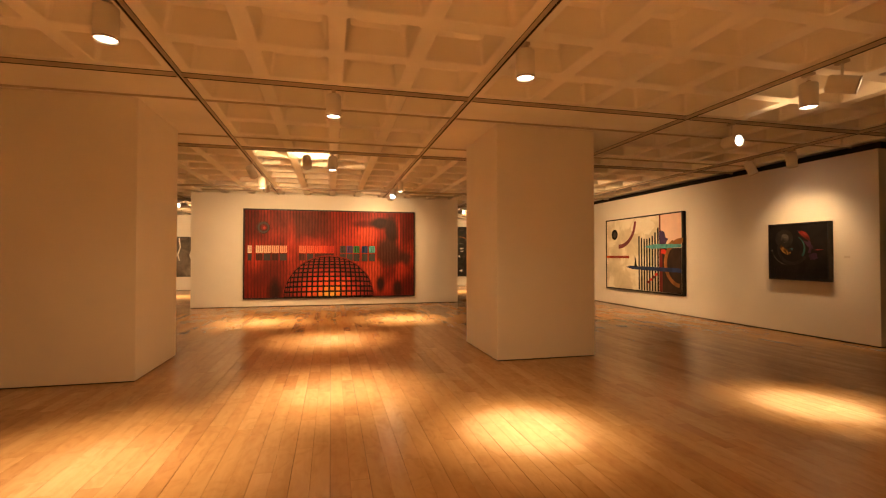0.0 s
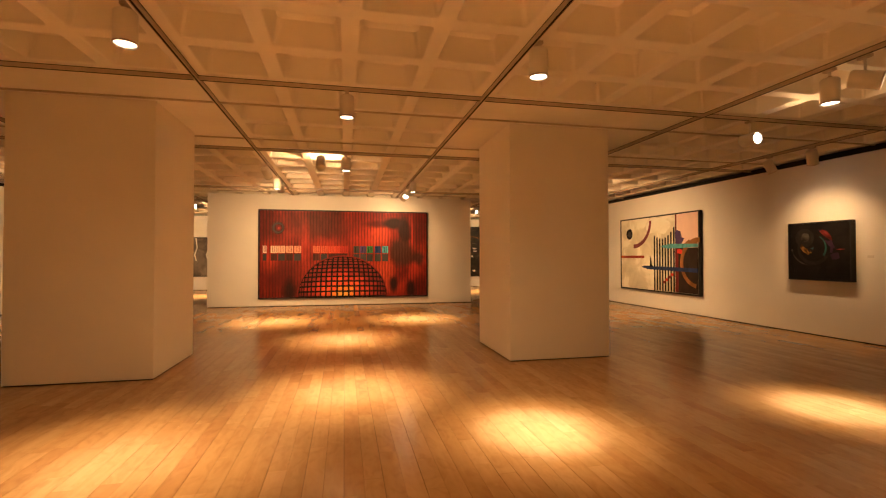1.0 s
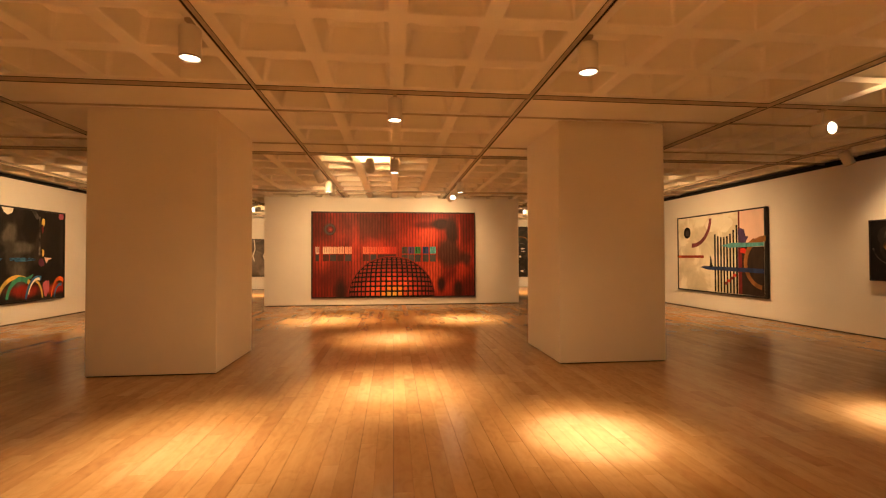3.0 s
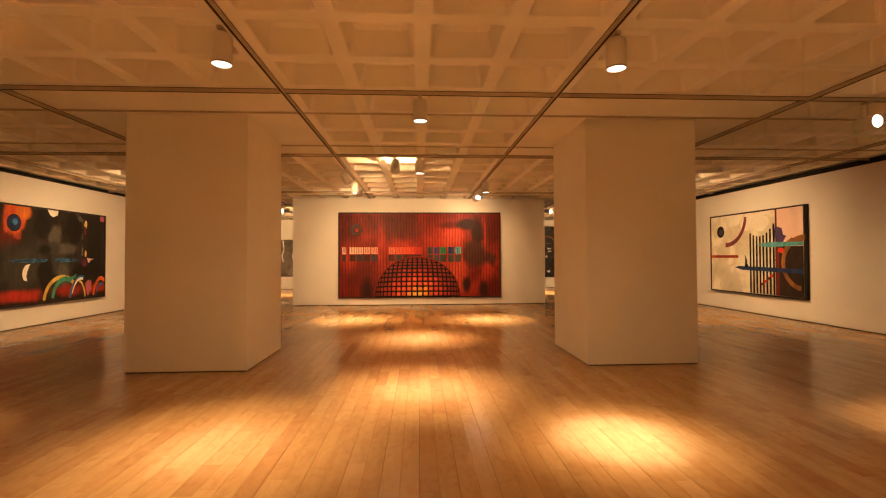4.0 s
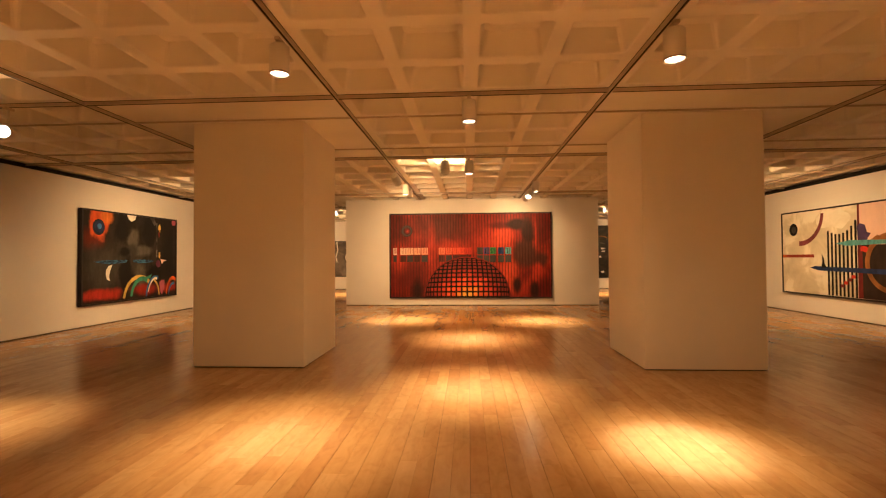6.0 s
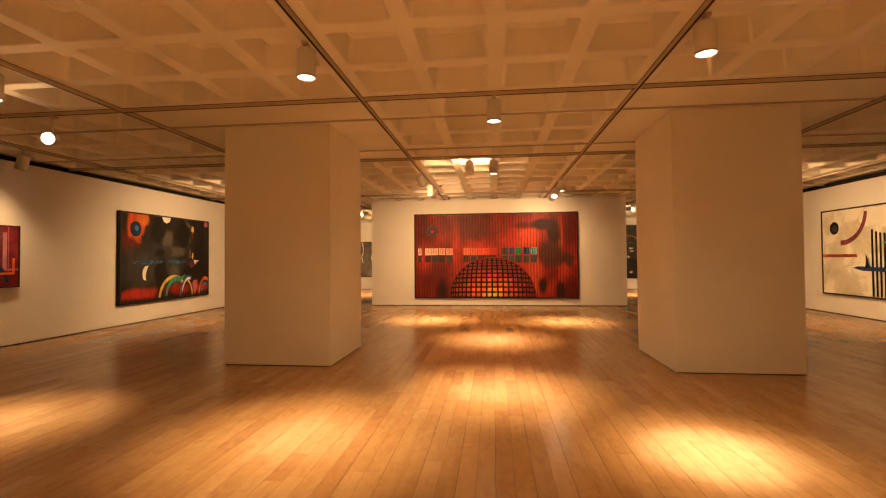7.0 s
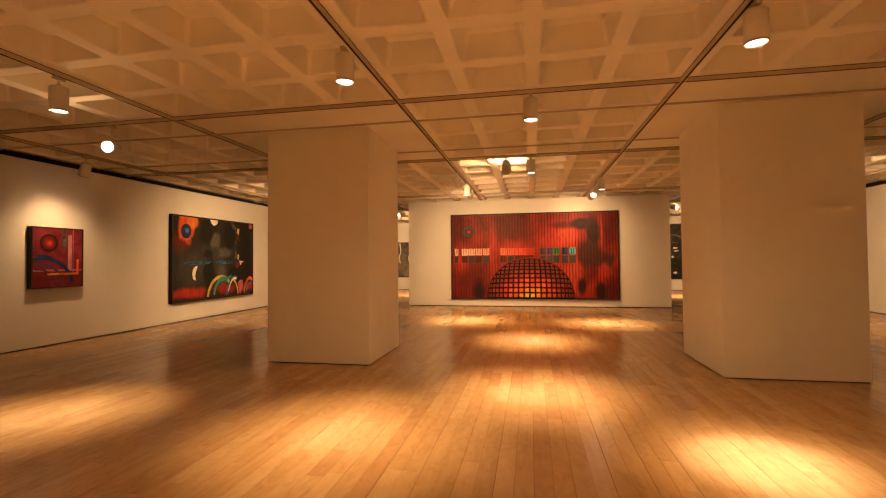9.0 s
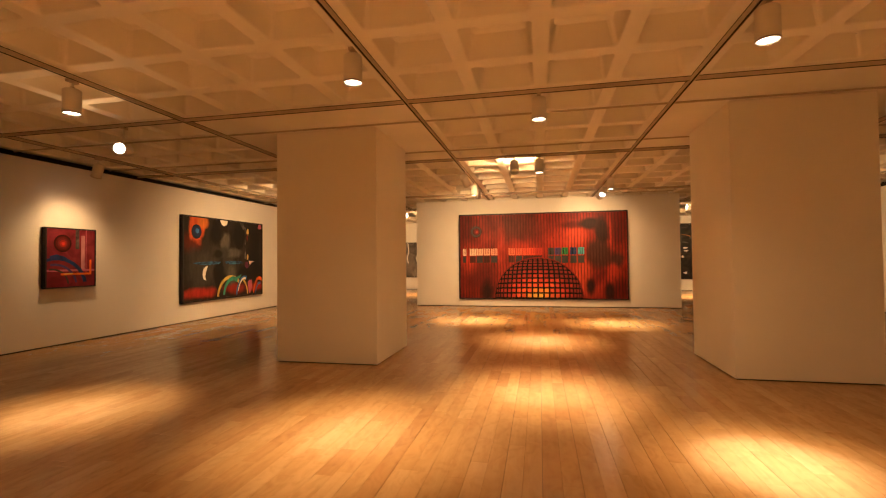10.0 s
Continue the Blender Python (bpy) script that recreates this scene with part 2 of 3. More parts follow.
# ---------- pillars ----------
def pillar(x0, x1, y0, y1, label):
    ob = thing("pillar", label, "pillar", "square pillars", at=pose((x0 + x1) / 2, (y0 + y1) / 2, 0))
    hx, hy = (x1 - x0) / 2, (y1 - y0) / 2
    part("shaft", boxed(-hx, hx, -hy, hy, 0.012, CEIL - 0.003, 0.004), M_PILLAR, ob)
    # black, so the shadow line under the shaft is in the colour
    part("plinth", boxed(-hx + 0.015, hx - 0.015, -hy + 0.012, hy - 0.012, 0, 0.012), M_DARK, ob, "black recessed base strip painting the shade of the reveal")
    return ob


pillar(-3.60, -2.126, 5.83, 7.22, "wide square cream painted pillar beside the western aisle")
pillar(2.168, 3.634, 5.83, 7.26, "wide square cream painted pillar beside the eastern aisle")


# ---------- lamps ----------
LAMP_R, LAMP_L = 0.077, 0.235


def place_lamp(x, y, aim=None, drop=0.093, watts=100.0, degrees=60.0, blend=0.8, label="", spill=0.0, core=0.0, fan=126.0):
    """A lamp on the track at (x, y); aim is the way its lens points."""
    top = CEIL - drop
    way = Vector(aim if aim else (0, 0, -1)).normalized()
    q = (-way).to_track_quat("Z", "Y").to_matrix().to_4x4()
    centre = Vector((x, y, top - LAMP_L * 0.5))
    ob = thing("track_spotlight", label or "cream enamelled cylinder spotlight hanging from the ceiling track, switched on", "spotlight", "track spotlights", at=Matrix.Translation(centre))
    h, r = LAMP_L, LAMP_R
    rot = q @ Matrix.Translation((0, 0, h / 2))
    part("housing", lathe([(r - 0.014, -h + 0.03), (r - 0.006, -h), (r, -h + 0.002), (r, -0.014), (r - 0.014, 0.0), (0.0004, 0.001)], caps=False), M_LAMP, ob, at=rot)
    part("lens", lathe([(0.004, -h + 0.014), (r - 0.010, -h + 0.010), (r - 0.012, -h + 0.022), (0.004, -h + 0.026)]), M_LENS, ob, "glowing round lens", at=rot)
    up = CEIL - TRACK_H - centre.z
    part("stem", lathe([(0.011, 0.0 if aim else LAMP_L * 0.5 - 0.01), (0.011, up - 0.03)], 12), M_LAMP, ob)
    part("rim", lathe([(r + 0.0015, -h - 0.001), (r + 0.0015, -h + 0.010), (r + 0.0002, -h + 0.012), (r - 0.007, -h - 0.001)], 32, False), M_TRACK, ob, "darker rim ring", at=rot)
    part("swivel", lathe([(0.019, 0.0), (0.021, 0.006), (0.021, 0.022), (0.015, 0.028)], 16), M_TRACK, ob, "round swivel joint", at=pose(0, 0, (0.0 if aim else LAMP_L * 0.5) - 0.004))
    if aim:
        for side in (-1, 1):
            part("yoke_arm", boxed(side * (r + 0.004) - 0.002, side * (r + 0.004) + 0.002, -0.012, 0.012, -0.012, 0.05), M_LAMP, ob, at=q)
    part("track_adapter", boxed(-0.02, 0.02, -0.055, 0.055, up - 0.028, up - 0.002, 0.004), M_TRACK, ob, "small track adapter")
    eye = centre + way * (h / 2 + 0.004)
    spot(eye, eye + way, watts, degrees, blend, 0.045, WARM if aim else BEAM)
    if spill:
        spot(eye, eye + way, spill, fan, 1.0, 0.06)
    if core:
        spot(eye, eye + way, core, 25, 1.0, 0.045, CORE)
    return ob


X1, X2, X3, X4, X5, X6 = LINES_X[3], LINES_X[4], LINES_X[2], LINES_X[5], LINES_X[1], LINES_X[6]
AT_WALL, AT_COFFERS = "cream cylinder spotlight tilted at the wall", "cream cylinder spotlight tilted up at the ceiling coffers"
# downlights over the hall: a bright core, a beam and a wide spill each
place_lamp(X1 - 0.05, 3.55, watts=680, degrees=56, blend=1, spill=55, core=330, fan=150)
place_lamp(X2 + 0.035, 3.50, watts=500, degrees=42, blend=1, spill=100, core=1080, fan=150)
place_lamp(0.02, LINE_Y, watts=800, degrees=50, blend=1, spill=90, core=560, fan=150)
place_lamp(0.02, LINES_Y[4], watts=800, degrees=50, blend=1, spill=110, core=700, fan=110)
place_lamp(X2, 10.35, watts=950, degrees=50, blend=1, spill=120, core=700, fan=108)
place_lamp(X1, 10.50, watts=950, degrees=50, blend=1, spill=120, core=700, fan=108)
place_lamp(X4 + 0.02, 3.42, drop=0.136, watts=520, degrees=40, blend=1, spill=12, core=950)
place_lamp(X3 - 0.02, 3.55, drop=0.133, watts=540, degrees=48, blend=1, spill=25, core=320)
# tilted lamps
place_lamp(-0.40, LINES_Y[4], aim=(-0.05, 0.55, 0.80), watts=300, degrees=150, blend=1, label=AT_COFFERS)
place_lamp(X1, 9.14, aim=(0.22, 0.78, -0.58), watts=390, degrees=115, blend=1, label=AT_WALL)
place_lamp(X1 + 0.02, 11.0, aim=(-0.10, 0.75, -0.55), watts=220, degrees=130, blend=1, label=AT_WALL)
place_lamp(X2, 11.5, aim=(-0.25, -0.60, -0.75), watts=20, degrees=90, blend=1, label="cream cylinder spotlight turned towards the hall")
place_lamp(X2, 11.95, aim=(-0.15, 0.75, -0.60), watts=190, degrees=130, blend=1, label=AT_WALL)
place_lamp(X4 + 0.02, 3.12, drop=0.138, aim=(0.58, -0.80, -0.30), watts=30, degrees=90, blend=1, label="cream cylinder spotlight turned sideways along the ceiling")
place_lamp(5.11, LINE_Y, drop=0.172, aim=(0.03, -0.95, -0.06), watts=85, degrees=104, blend=1, label="cream cylinder spotlight turned towards the hall")
place_lamp(-5.25, LINE_Y, drop=0.215, aim=(0.40, -0.90, -0.10), watts=50, degrees=104, blend=1, label="cream cylinder spotlight turned towards the hall")
place_lamp(X6, 6.68, aim=(0.78, -0.20, -1.55), watts=42, degrees=98, blend=1, label=AT_WALL, spill=9)
place_lamp(X6, 5.93, aim=(0.72, 0.42, -1.5), watts=72, degrees=96, blend=1, label=AT_WALL, spill=9)
place_lamp(X5, 6.34, drop=0.13, aim=(-0.72, 0.14, -1.55), watts=88, degrees=96, blend=1, label=AT_WALL, spill=18)
for sx, x, y, track_x in ((-1, X3, 10.0, X3), (1, X4, 10.0, X4)):
    place_lamp(x, y, aim=(sx * 8.1 - x, 11.0 - y, -2.5), watts=520, degrees=112, blend=1, label=AT_WALL, spill=40)
    place_lamp(track_x, 11.2, aim=(sx * 0.45, 0.2, 0.75), watts=90, degrees=150, blend=1, label=AT_COFFERS)
    place_lamp(sx * 5.9, LINES_Y[6], aim=(-sx * 0.15, 0.8, -0.4), watts=800, degrees=130, blend=1, label="cream cylinder spotlight in the far gallery")
    place_lamp(track_x, 16.6, aim=(sx * 0.24, 0.42, -1), watts=2200, degrees=34, blend=1, label="cream cylinder spotlight in the far gallery")
    place_lamp(sx * 4.45, LINES_Y[6], aim=(sx * 0.55, -0.6, -0.15), watts=20, degrees=60, blend=1, label="cream cylinder spotlight in the far gallery facing the hall")
# unseen fill added behind the tripod: downlights bouncing light onto pillars and ceiling
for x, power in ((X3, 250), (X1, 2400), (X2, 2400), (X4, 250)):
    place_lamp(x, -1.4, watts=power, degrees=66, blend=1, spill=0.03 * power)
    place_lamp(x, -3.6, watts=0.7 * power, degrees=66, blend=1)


def sprinkler(x, y):
    ob = thing("sprinkler_head", "small round fire sprinkler head under a ceiling rib", "sprinkler", at=pose(x, y, CEIL + DEPTH))
    part("rose", lathe([(0.004, -0.012), (0.03, -0.008), (0.033, 0.0)], 16), M_TRACK, ob)
    part("nozzle", lathe([(0.014, -0.045), (0.008, -0.038), (0.008, -0.011)], 12), M_METAL, ob)


sprinkler(2.84, 4.80)
sprinkler(-6.05, 9.25)
sprinkler(-6.25, 9.45)


def ceiling_vent(x0, x1, y):
    """A narrow slot diffuser let into the ceiling."""
    ob = thing("ceiling_vent", "narrow dark slot air vent in the ceiling", "vent", "slot vents", at=pose((x0 + x1) / 2, y, CEIL))
    h = (x1 - x0) / 2
    part("slot", boxed(-h, h, -0.022, 0.022, -0.010, -0.001), M_DARK, ob, "black slot")
    for side in (-1, 1):
        part("lip", boxed(-h, h, side * 0.030 - 0.007, side * 0.030 + 0.007, -0.014, -0.001, 0.002), M_TRACK, ob, "thin metal lip")


ceiling_vent(-3.35, -1.85, 13.30)
ceiling_vent(2.25, 3.55, 13.30)


# ---------- paintings ----------
def painting(name, at, w, h, d, label, art, edge=0.035):
    """A framed picture hung on a wall: local x along the wall, z up, front at -y."""
    ob = thing(name, label, "painting", at=at)
    bm = bmesh.new()
    e = edge
    box(bm, -w / 2, w / 2, -d, 0, -h / 2, -h / 2 + e, 0)
    box(bm, -w / 2, w / 2, -d, 0, h / 2 - e, h / 2, 0)
    box(bm, -w / 2, -w / 2 + e, -d, 0, -h / 2 + e + 0.0005, h / 2 - e - 0.0005, 0)
    box(bm, w / 2 - e, w / 2, -d, 0, -h / 2 + e + 0.0005, h / 2 - e - 0.0005, 0)
    part("frame", bm, M_FRAME, ob, "narrow black box frame")
    art(ob, w - 2 * e, h - 2 * e, d)
    return ob


class Canvas:
    """Flat painted shapes laid on a stretched canvas; u runs right and v down, from 0 to 1, lengths in metres."""

    def __init__(self, w, h, d):
        self.w, self.h, self.y, self.bm, self.mats, self.layer = w, h, -d + 0.012, bmesh.new(), [], 0
        self.names = {}

    def slot(self, mat):
        if mat.name not in self.names:
            self.names[mat.name] = len(self.mats)
            self.mats.append(mat)
        return self.names[mat.name]

    def xz(self, points):
        return [((u - 0.5) * self.w, (0.5 - v) * self.h) for u, v in points]

    def flat(self, points, mat, layer=None):
        """A polygon in metres from the middle of the canvas."""
        self.layer += 1
        y = self.y - 0.0006 * (layer if layer is not None else self.layer) - 0.001
        f = self.bm.faces.new([self.bm.verts.new((x, y, z)) for x, z in points])
        f.material_index = self.slot(mat)

    def poly(self, points, mat, layer=None):
        self.flat(self.xz(points), mat, layer)

    def rect(self, u0, v0, u1, v1, mat, layer=None):
        self.poly([(u0, v0), (u0, v1), (u1, v1), (u1, v0)], mat, layer)

    def disc(self, u, v, r, mat, squash=1.0, k=36):
        (cx, cz), = self.xz([(u, v)])
        self.flat([(cx + r * math.cos(2 * math.pi * i / k), cz + squash * r * math.sin(2 * math.pi * i / k)) for i in range(k)], mat)

    def arc(self, u, v, r, width, a0, a1, mat, squash=1.0, taper=0.0, k=28):
        """A ring segment; angles in degrees, anticlockwise from the right."""
        (cx, cz), = self.xz([(u, v)])
        self.layer += 1
        y, s = self.y - 0.0006 * self.layer - 0.001, self.slot(mat)
        rows = []
        for i in range(k + 1):
            a = radians(a0 + (a1 - a0) * i / k)
            t = width / 2 * (1 - taper * i / k)
            rows.append([self.bm.verts.new((cx + q * math.cos(a), y, cz + squash * q * math.sin(a))) for q in (r - t, r + t)])
        for p, q in zip(rows, rows[1:]):
            self.bm.faces.new((p[0], p[1], q[1], q[0])).material_index = s

    def blob(self, u, v, rx, rz, mat, seed=0, rough=0.35, k=40):
        """A patch with an uneven hand-painted edge."""
        (cx, cz), = self.xz([(u, v)])
        pts = []
        for i in range(k):
            a = 2 * math.pi * i / k
            q = 1 + rough * noise.noise(Vector((1.4 * math.cos(a), 1.4 * math.sin(a), seed * 7.3))) + 0.12 * rough * noise.noise(Vector((5 * math.cos(a), 5 * math.sin(a), seed * 3.1)))
            x, z = cx + rx * q * math.cos(a), cz + rz * q * math.sin(a)
            pts.append((min(max(x, -self.w / 2), self.w / 2), min(max(z, -self.h / 2), self.h / 2)))
        self.flat(pts, mat)

    def finish(self, ob, base):
        box(self.bm, -self.w / 2, self.w / 2, self.y, -0.004, -self.h / 2, self.h / 2, self.slot(base))
        for f in self.bm.faces:
            f.normal_update()
        me = bpy.data.meshes.new("canvas")
        self.bm.to_mesh(me)
        self.bm.free()
        for m in self.mats:
            me.materials.append(m)
        c = new("canvas", me)
        c.parent = ob
        tagged(c, "painted canvas")


def pigment(name, color, uneven=0.3, scale=7.0, rough=0.6):
    """Oil paint with brushed unevenness."""
    m, n, l, b = material(name, color, rough, 0.18)
    t = noise_node(n, l, scale, 6, 0.6, (1, 1, 0.45))
    r = ramp(n, l, t.outputs[0], [(0.28, tuple(c * (1 - uneven) for c in color)), (0.72, tuple(min(1, c * (1 + uneven)) for c in color))])
    l.new(r.outputs[0], b.inputs["Base Color"])
    fine = noise_node(n, l, 60, 4, 0.6, (1, 1, 0.4))
    bump(n, l, b, fine.outputs[0], 0.25, 0.001)
    return m


def patchy(name, stops, scale=1.6, detail=5, stretch=None, rough=0.6, distort=0.6):
    m, n, l, b = material(name, stops[0][1], rough, 0.18)
    t = noise_node(n, l, scale, detail, 0.55, stretch)
    t.inputs["Distortion"].default_value = distort
    r = ramp(n, l, t.outputs[0], stops)
    l.new(r.outputs[0], b.inputs["Base Color"])
    fine = noise_node(n, l, 70, 4)
    bump(n, l, b, fine.outputs[0], 0.2, 0.001)
    return m


def striped(name, lows, pitch=0.068):
    """Patchy paint crossed by fine upright dark stripes."""
    m, n, l, b = material(name, lows[0][1], 0.55, 0.2)
    t = noise_node(n, l, 1.15, 4, 0.5, (1.1, 1, 0.55))
    t.inputs["Distortion"].default_value = 0.9
    r = ramp(n, l, t.outputs[0], lows)
    co = n.new("ShaderNodeTexCoord")
    wob = noise_node(n, l, 1.4, 2)
    sep = n.new("ShaderNodeSeparateXYZ")
    l.new(co.outputs["Object"], sep.inputs[0])
    w1 = n.new("ShaderNodeMath")
    w1.operation, w1.inputs[1].default_value = "MULTIPLY_ADD", 0.05
    l.new(wob.outputs[0], w1.inputs[0])
    l.new(sep.outputs[0], w1.inputs[2])
    w2 = n.new("ShaderNodeMath")
    w2.operation, w2.inputs[1].default_value = "MULTIPLY", 2 * math.pi / pitch
    l.new(w1.outputs[0], w2.inputs[0])
    w3 = n.new("ShaderNodeMath")
    w3.operation = "SINE"
    l.new(w2.outputs[0], w3.inputs[0])
    w4 = n.new("ShaderNodeMapRange")
    w4.inputs[1].default_value, w4.inputs[2].default_value = 0.1, 0.8
    l.new(w3.outputs[0], w4.inputs[0])
    depth = noise_node(n, l, 0.8, 3)
    w5 = n.new("ShaderNodeMath")
    w5.operation = "MULTIPLY"
    l.new(w4.outputs[0], w5.inputs[0])
    dr = n.new("ShaderNodeMapRange")
    dr.inputs[1].default_value, dr.inputs[2].default_value, dr.inputs[3].default_value, dr.inputs[4].default_value = 0.3, 0.65, 0.35, 0.95
    l.new(depth.outputs[0], dr.inputs[0])
    l.new(dr.outputs[0], w5.inputs[1])
    c = mix(n, l, "MIX", w5.outputs[0], r.outputs[0], (0.035, 0.008, 0.006))
    l.new(c, b.inputs["Base Color"])
    bump(n, l, b, w4.outputs[0], 0.3, 0.003)
    return m


def soft_ground(name, w, h, stops, patches, scale=1.2, wander=0.5, pitch=0.0):
    """Paint with soft-edged patches (u, v, half-widths in metres, softness, colour) over an uneven ground, crossed by fine upright stripes if a pitch is given."""
    m, n, l, b = material(name, stops[0][1], 0.55, 0.2)
    t = noise_node(n, l, scale, 5, 0.55, (1.1, 1, 0.7))
    t.inputs["Distortion"].default_value = 0.8
    c = ramp(n, l, t.outputs[0], stops).outputs[0]
    co = n.new("ShaderNodeTexCoord")

    def vector(kind, a, v):
        k = n.new("ShaderNodeVectorMath")
        k.operation = kind
        l.new(a, k.inputs[0])
        if isinstance(v, tuple):
            k.inputs[1].default_value = v
        elif v is not None:
            l.new(v, k.inputs[1])
        return k

    drift = noise_node(n, l, 2.1, 5, 0.6)
    drift = vector("MULTIPLY", vector("SUBTRACT", drift.outputs["Color"], (0.5, 0.5, 0.5)).outputs[0], (2 * wander, 0, 2 * wander)).outputs[0]
    for u, v, rx, rz, soft, color in patches:
        k = vector("SUBTRACT", co.outputs["Object"], ((u - 0.5) * w, 0, (0.5 - v) * h)).outputs[0]
        k = vector("ADD", vector("MULTIPLY", k, (1 / rx, 0, 1 / rz)).outputs[0], drift).outputs[0]
        r = n.new("ShaderNodeMapRange")
        r.interpolation_type = "SMOOTHSTEP"
        for i, value in ((1, 1 - soft), (2, 1 + soft), (3, 1.0), (4, 0.0)):
            r.inputs[i].default_value = value
        l.new(vector("LENGTH", k, None).outputs["Value"], r.inputs[0])
        c = mix(n, l, "MIX", r.outputs[0], c, color)
    fine = noise_node(n, l, 9.0, 6, 0.65, (1.6, 1, 0.5))
    c = mix(n, l, "MULTIPLY", 0.8, c, ramp(n, l, fine.outputs[0], [(0.3, (0.62, 0.58, 0.56)), (0.7, (1.2, 1.2, 1.2))]).outputs[0])
    if pitch:
        sep = n.new("ShaderNodeSeparateXYZ")
        l.new(vector("ADD", co.outputs["Object"], vector("MULTIPLY", drift, (0.05, 0, 0)).outputs[0]).outputs[0], sep.inputs[0])
        wave = n.new("ShaderNodeMath")
        wave.operation, wave.inputs[1].default_value = "MULTIPLY", 2 * math.pi / pitch
        l.new(sep.outputs[0], wave.inputs[0])
        sine = n.new("ShaderNodeMath")
        sine.operation = "SINE"
        l.new(wave.outputs[0], sine.inputs[0])
        line = n.new("ShaderNodeMapRange")
        line.inputs[1].default_value, line.inputs[2].default_value = 0.15, 0.85
        l.new(sine.outputs[0], line.inputs[0])
        depth = ramp(n, l, noise_node(n, l, 0.9, 3).outputs[0], [(0.35, (0.25, 0.25, 0.25)), (0.65, (0.9, 0.9, 0.9))])
        fac = n.new("ShaderNodeMath")
        fac.operation = "MULTIPLY"
        l.new(line.outputs[0], fac.inputs[0])
        l.new(depth.outputs[0], fac.inputs[1])
        c = mix(n, l, "MIX", fac.outputs[0], c, (0.03, 0.007, 0.005))
        bump(n, l, b, line.outputs[0], 0.3, 0.003)
    l.new(c, b.inputs["Base Color"])
    return m


P_BLACK = pigment("pigment_black", (0.005, 0.0045, 0.005), 0.5, 7, 0.7)
P_DARK = pigment("pigment_charcoal", (0.045, 0.038, 0.034), 0.5, 3.0)
P_GREY = patchy("pigment_smoke", [(0.35, (0.012, 0.011, 0.010)), (0.5, (0.05, 0.045, 0.04)), (0.62, (0.13, 0.12, 0.105)), (0.8, (0.2, 0.18, 0.16))], 4.0)
P_WHITE = pigment("pigment_white", (0.75, 0.72, 0.66), 0.12)
P_RED = pigment("pigment_red", (0.55, 0.035, 0.02), 0.4)
P_ORANGE = pigment("pigment_orange", (0.60, 0.11, 0.02), 0.6, 4)
P_YELLOW = pigment("pigment_yellow", (0.6, 0.42, 0.10), 0.35)
P_GREEN = pigment("pigment_green", (0.04, 0.26, 0.17), 0.4)
P_TEAL = pigment("pigment_teal", (0.08, 0.30, 0.33), 0.55, 14)
P_BLUE = pigment("pigment_blue", (0.012, 0.03, 0.10), 0.5)
P_SKY = pigment("pigment_sky_blue", (0.03, 0.14, 0.36), 0.7, 12)
P_STREAK = patchy("pigment_blue_streak", [(0.36, (0.010, 0.014, 0.022)), (0.5, (0.018, 0.07, 0.15)), (0.68, (0.05, 0.20, 0.36))], 9.0, 5, (1, 1, 3))
P_PURPLE = pigment("pigment_purple", (0.07, 0.04, 0.12), 0.4)
P_BROWN = pigment("pigment_brown", (0.24, 0.10, 0.03), 0.5)
P_MAROON = pigment("pigment_maroon", (0.14, 0.015, 0.015), 0.35)
P_PINK = pigment("pigment_pink", (0.72, 0.50, 0.42), 0.12, 2.0)
P_ROSE = pigment("pigment_rose", (0.42, 0.10, 0.14), 0.3)


def globe(c, u, v, r, tones):
    """A shaded ball painted as nested discs, from the rim to the highlight."""
    for i, mat in enumerate(tones):
        k = 1 - i / len(tones)
        c.disc(u + 0.010 * i / len(tones), v + 0.006 * i / len(tones), r * k, mat)


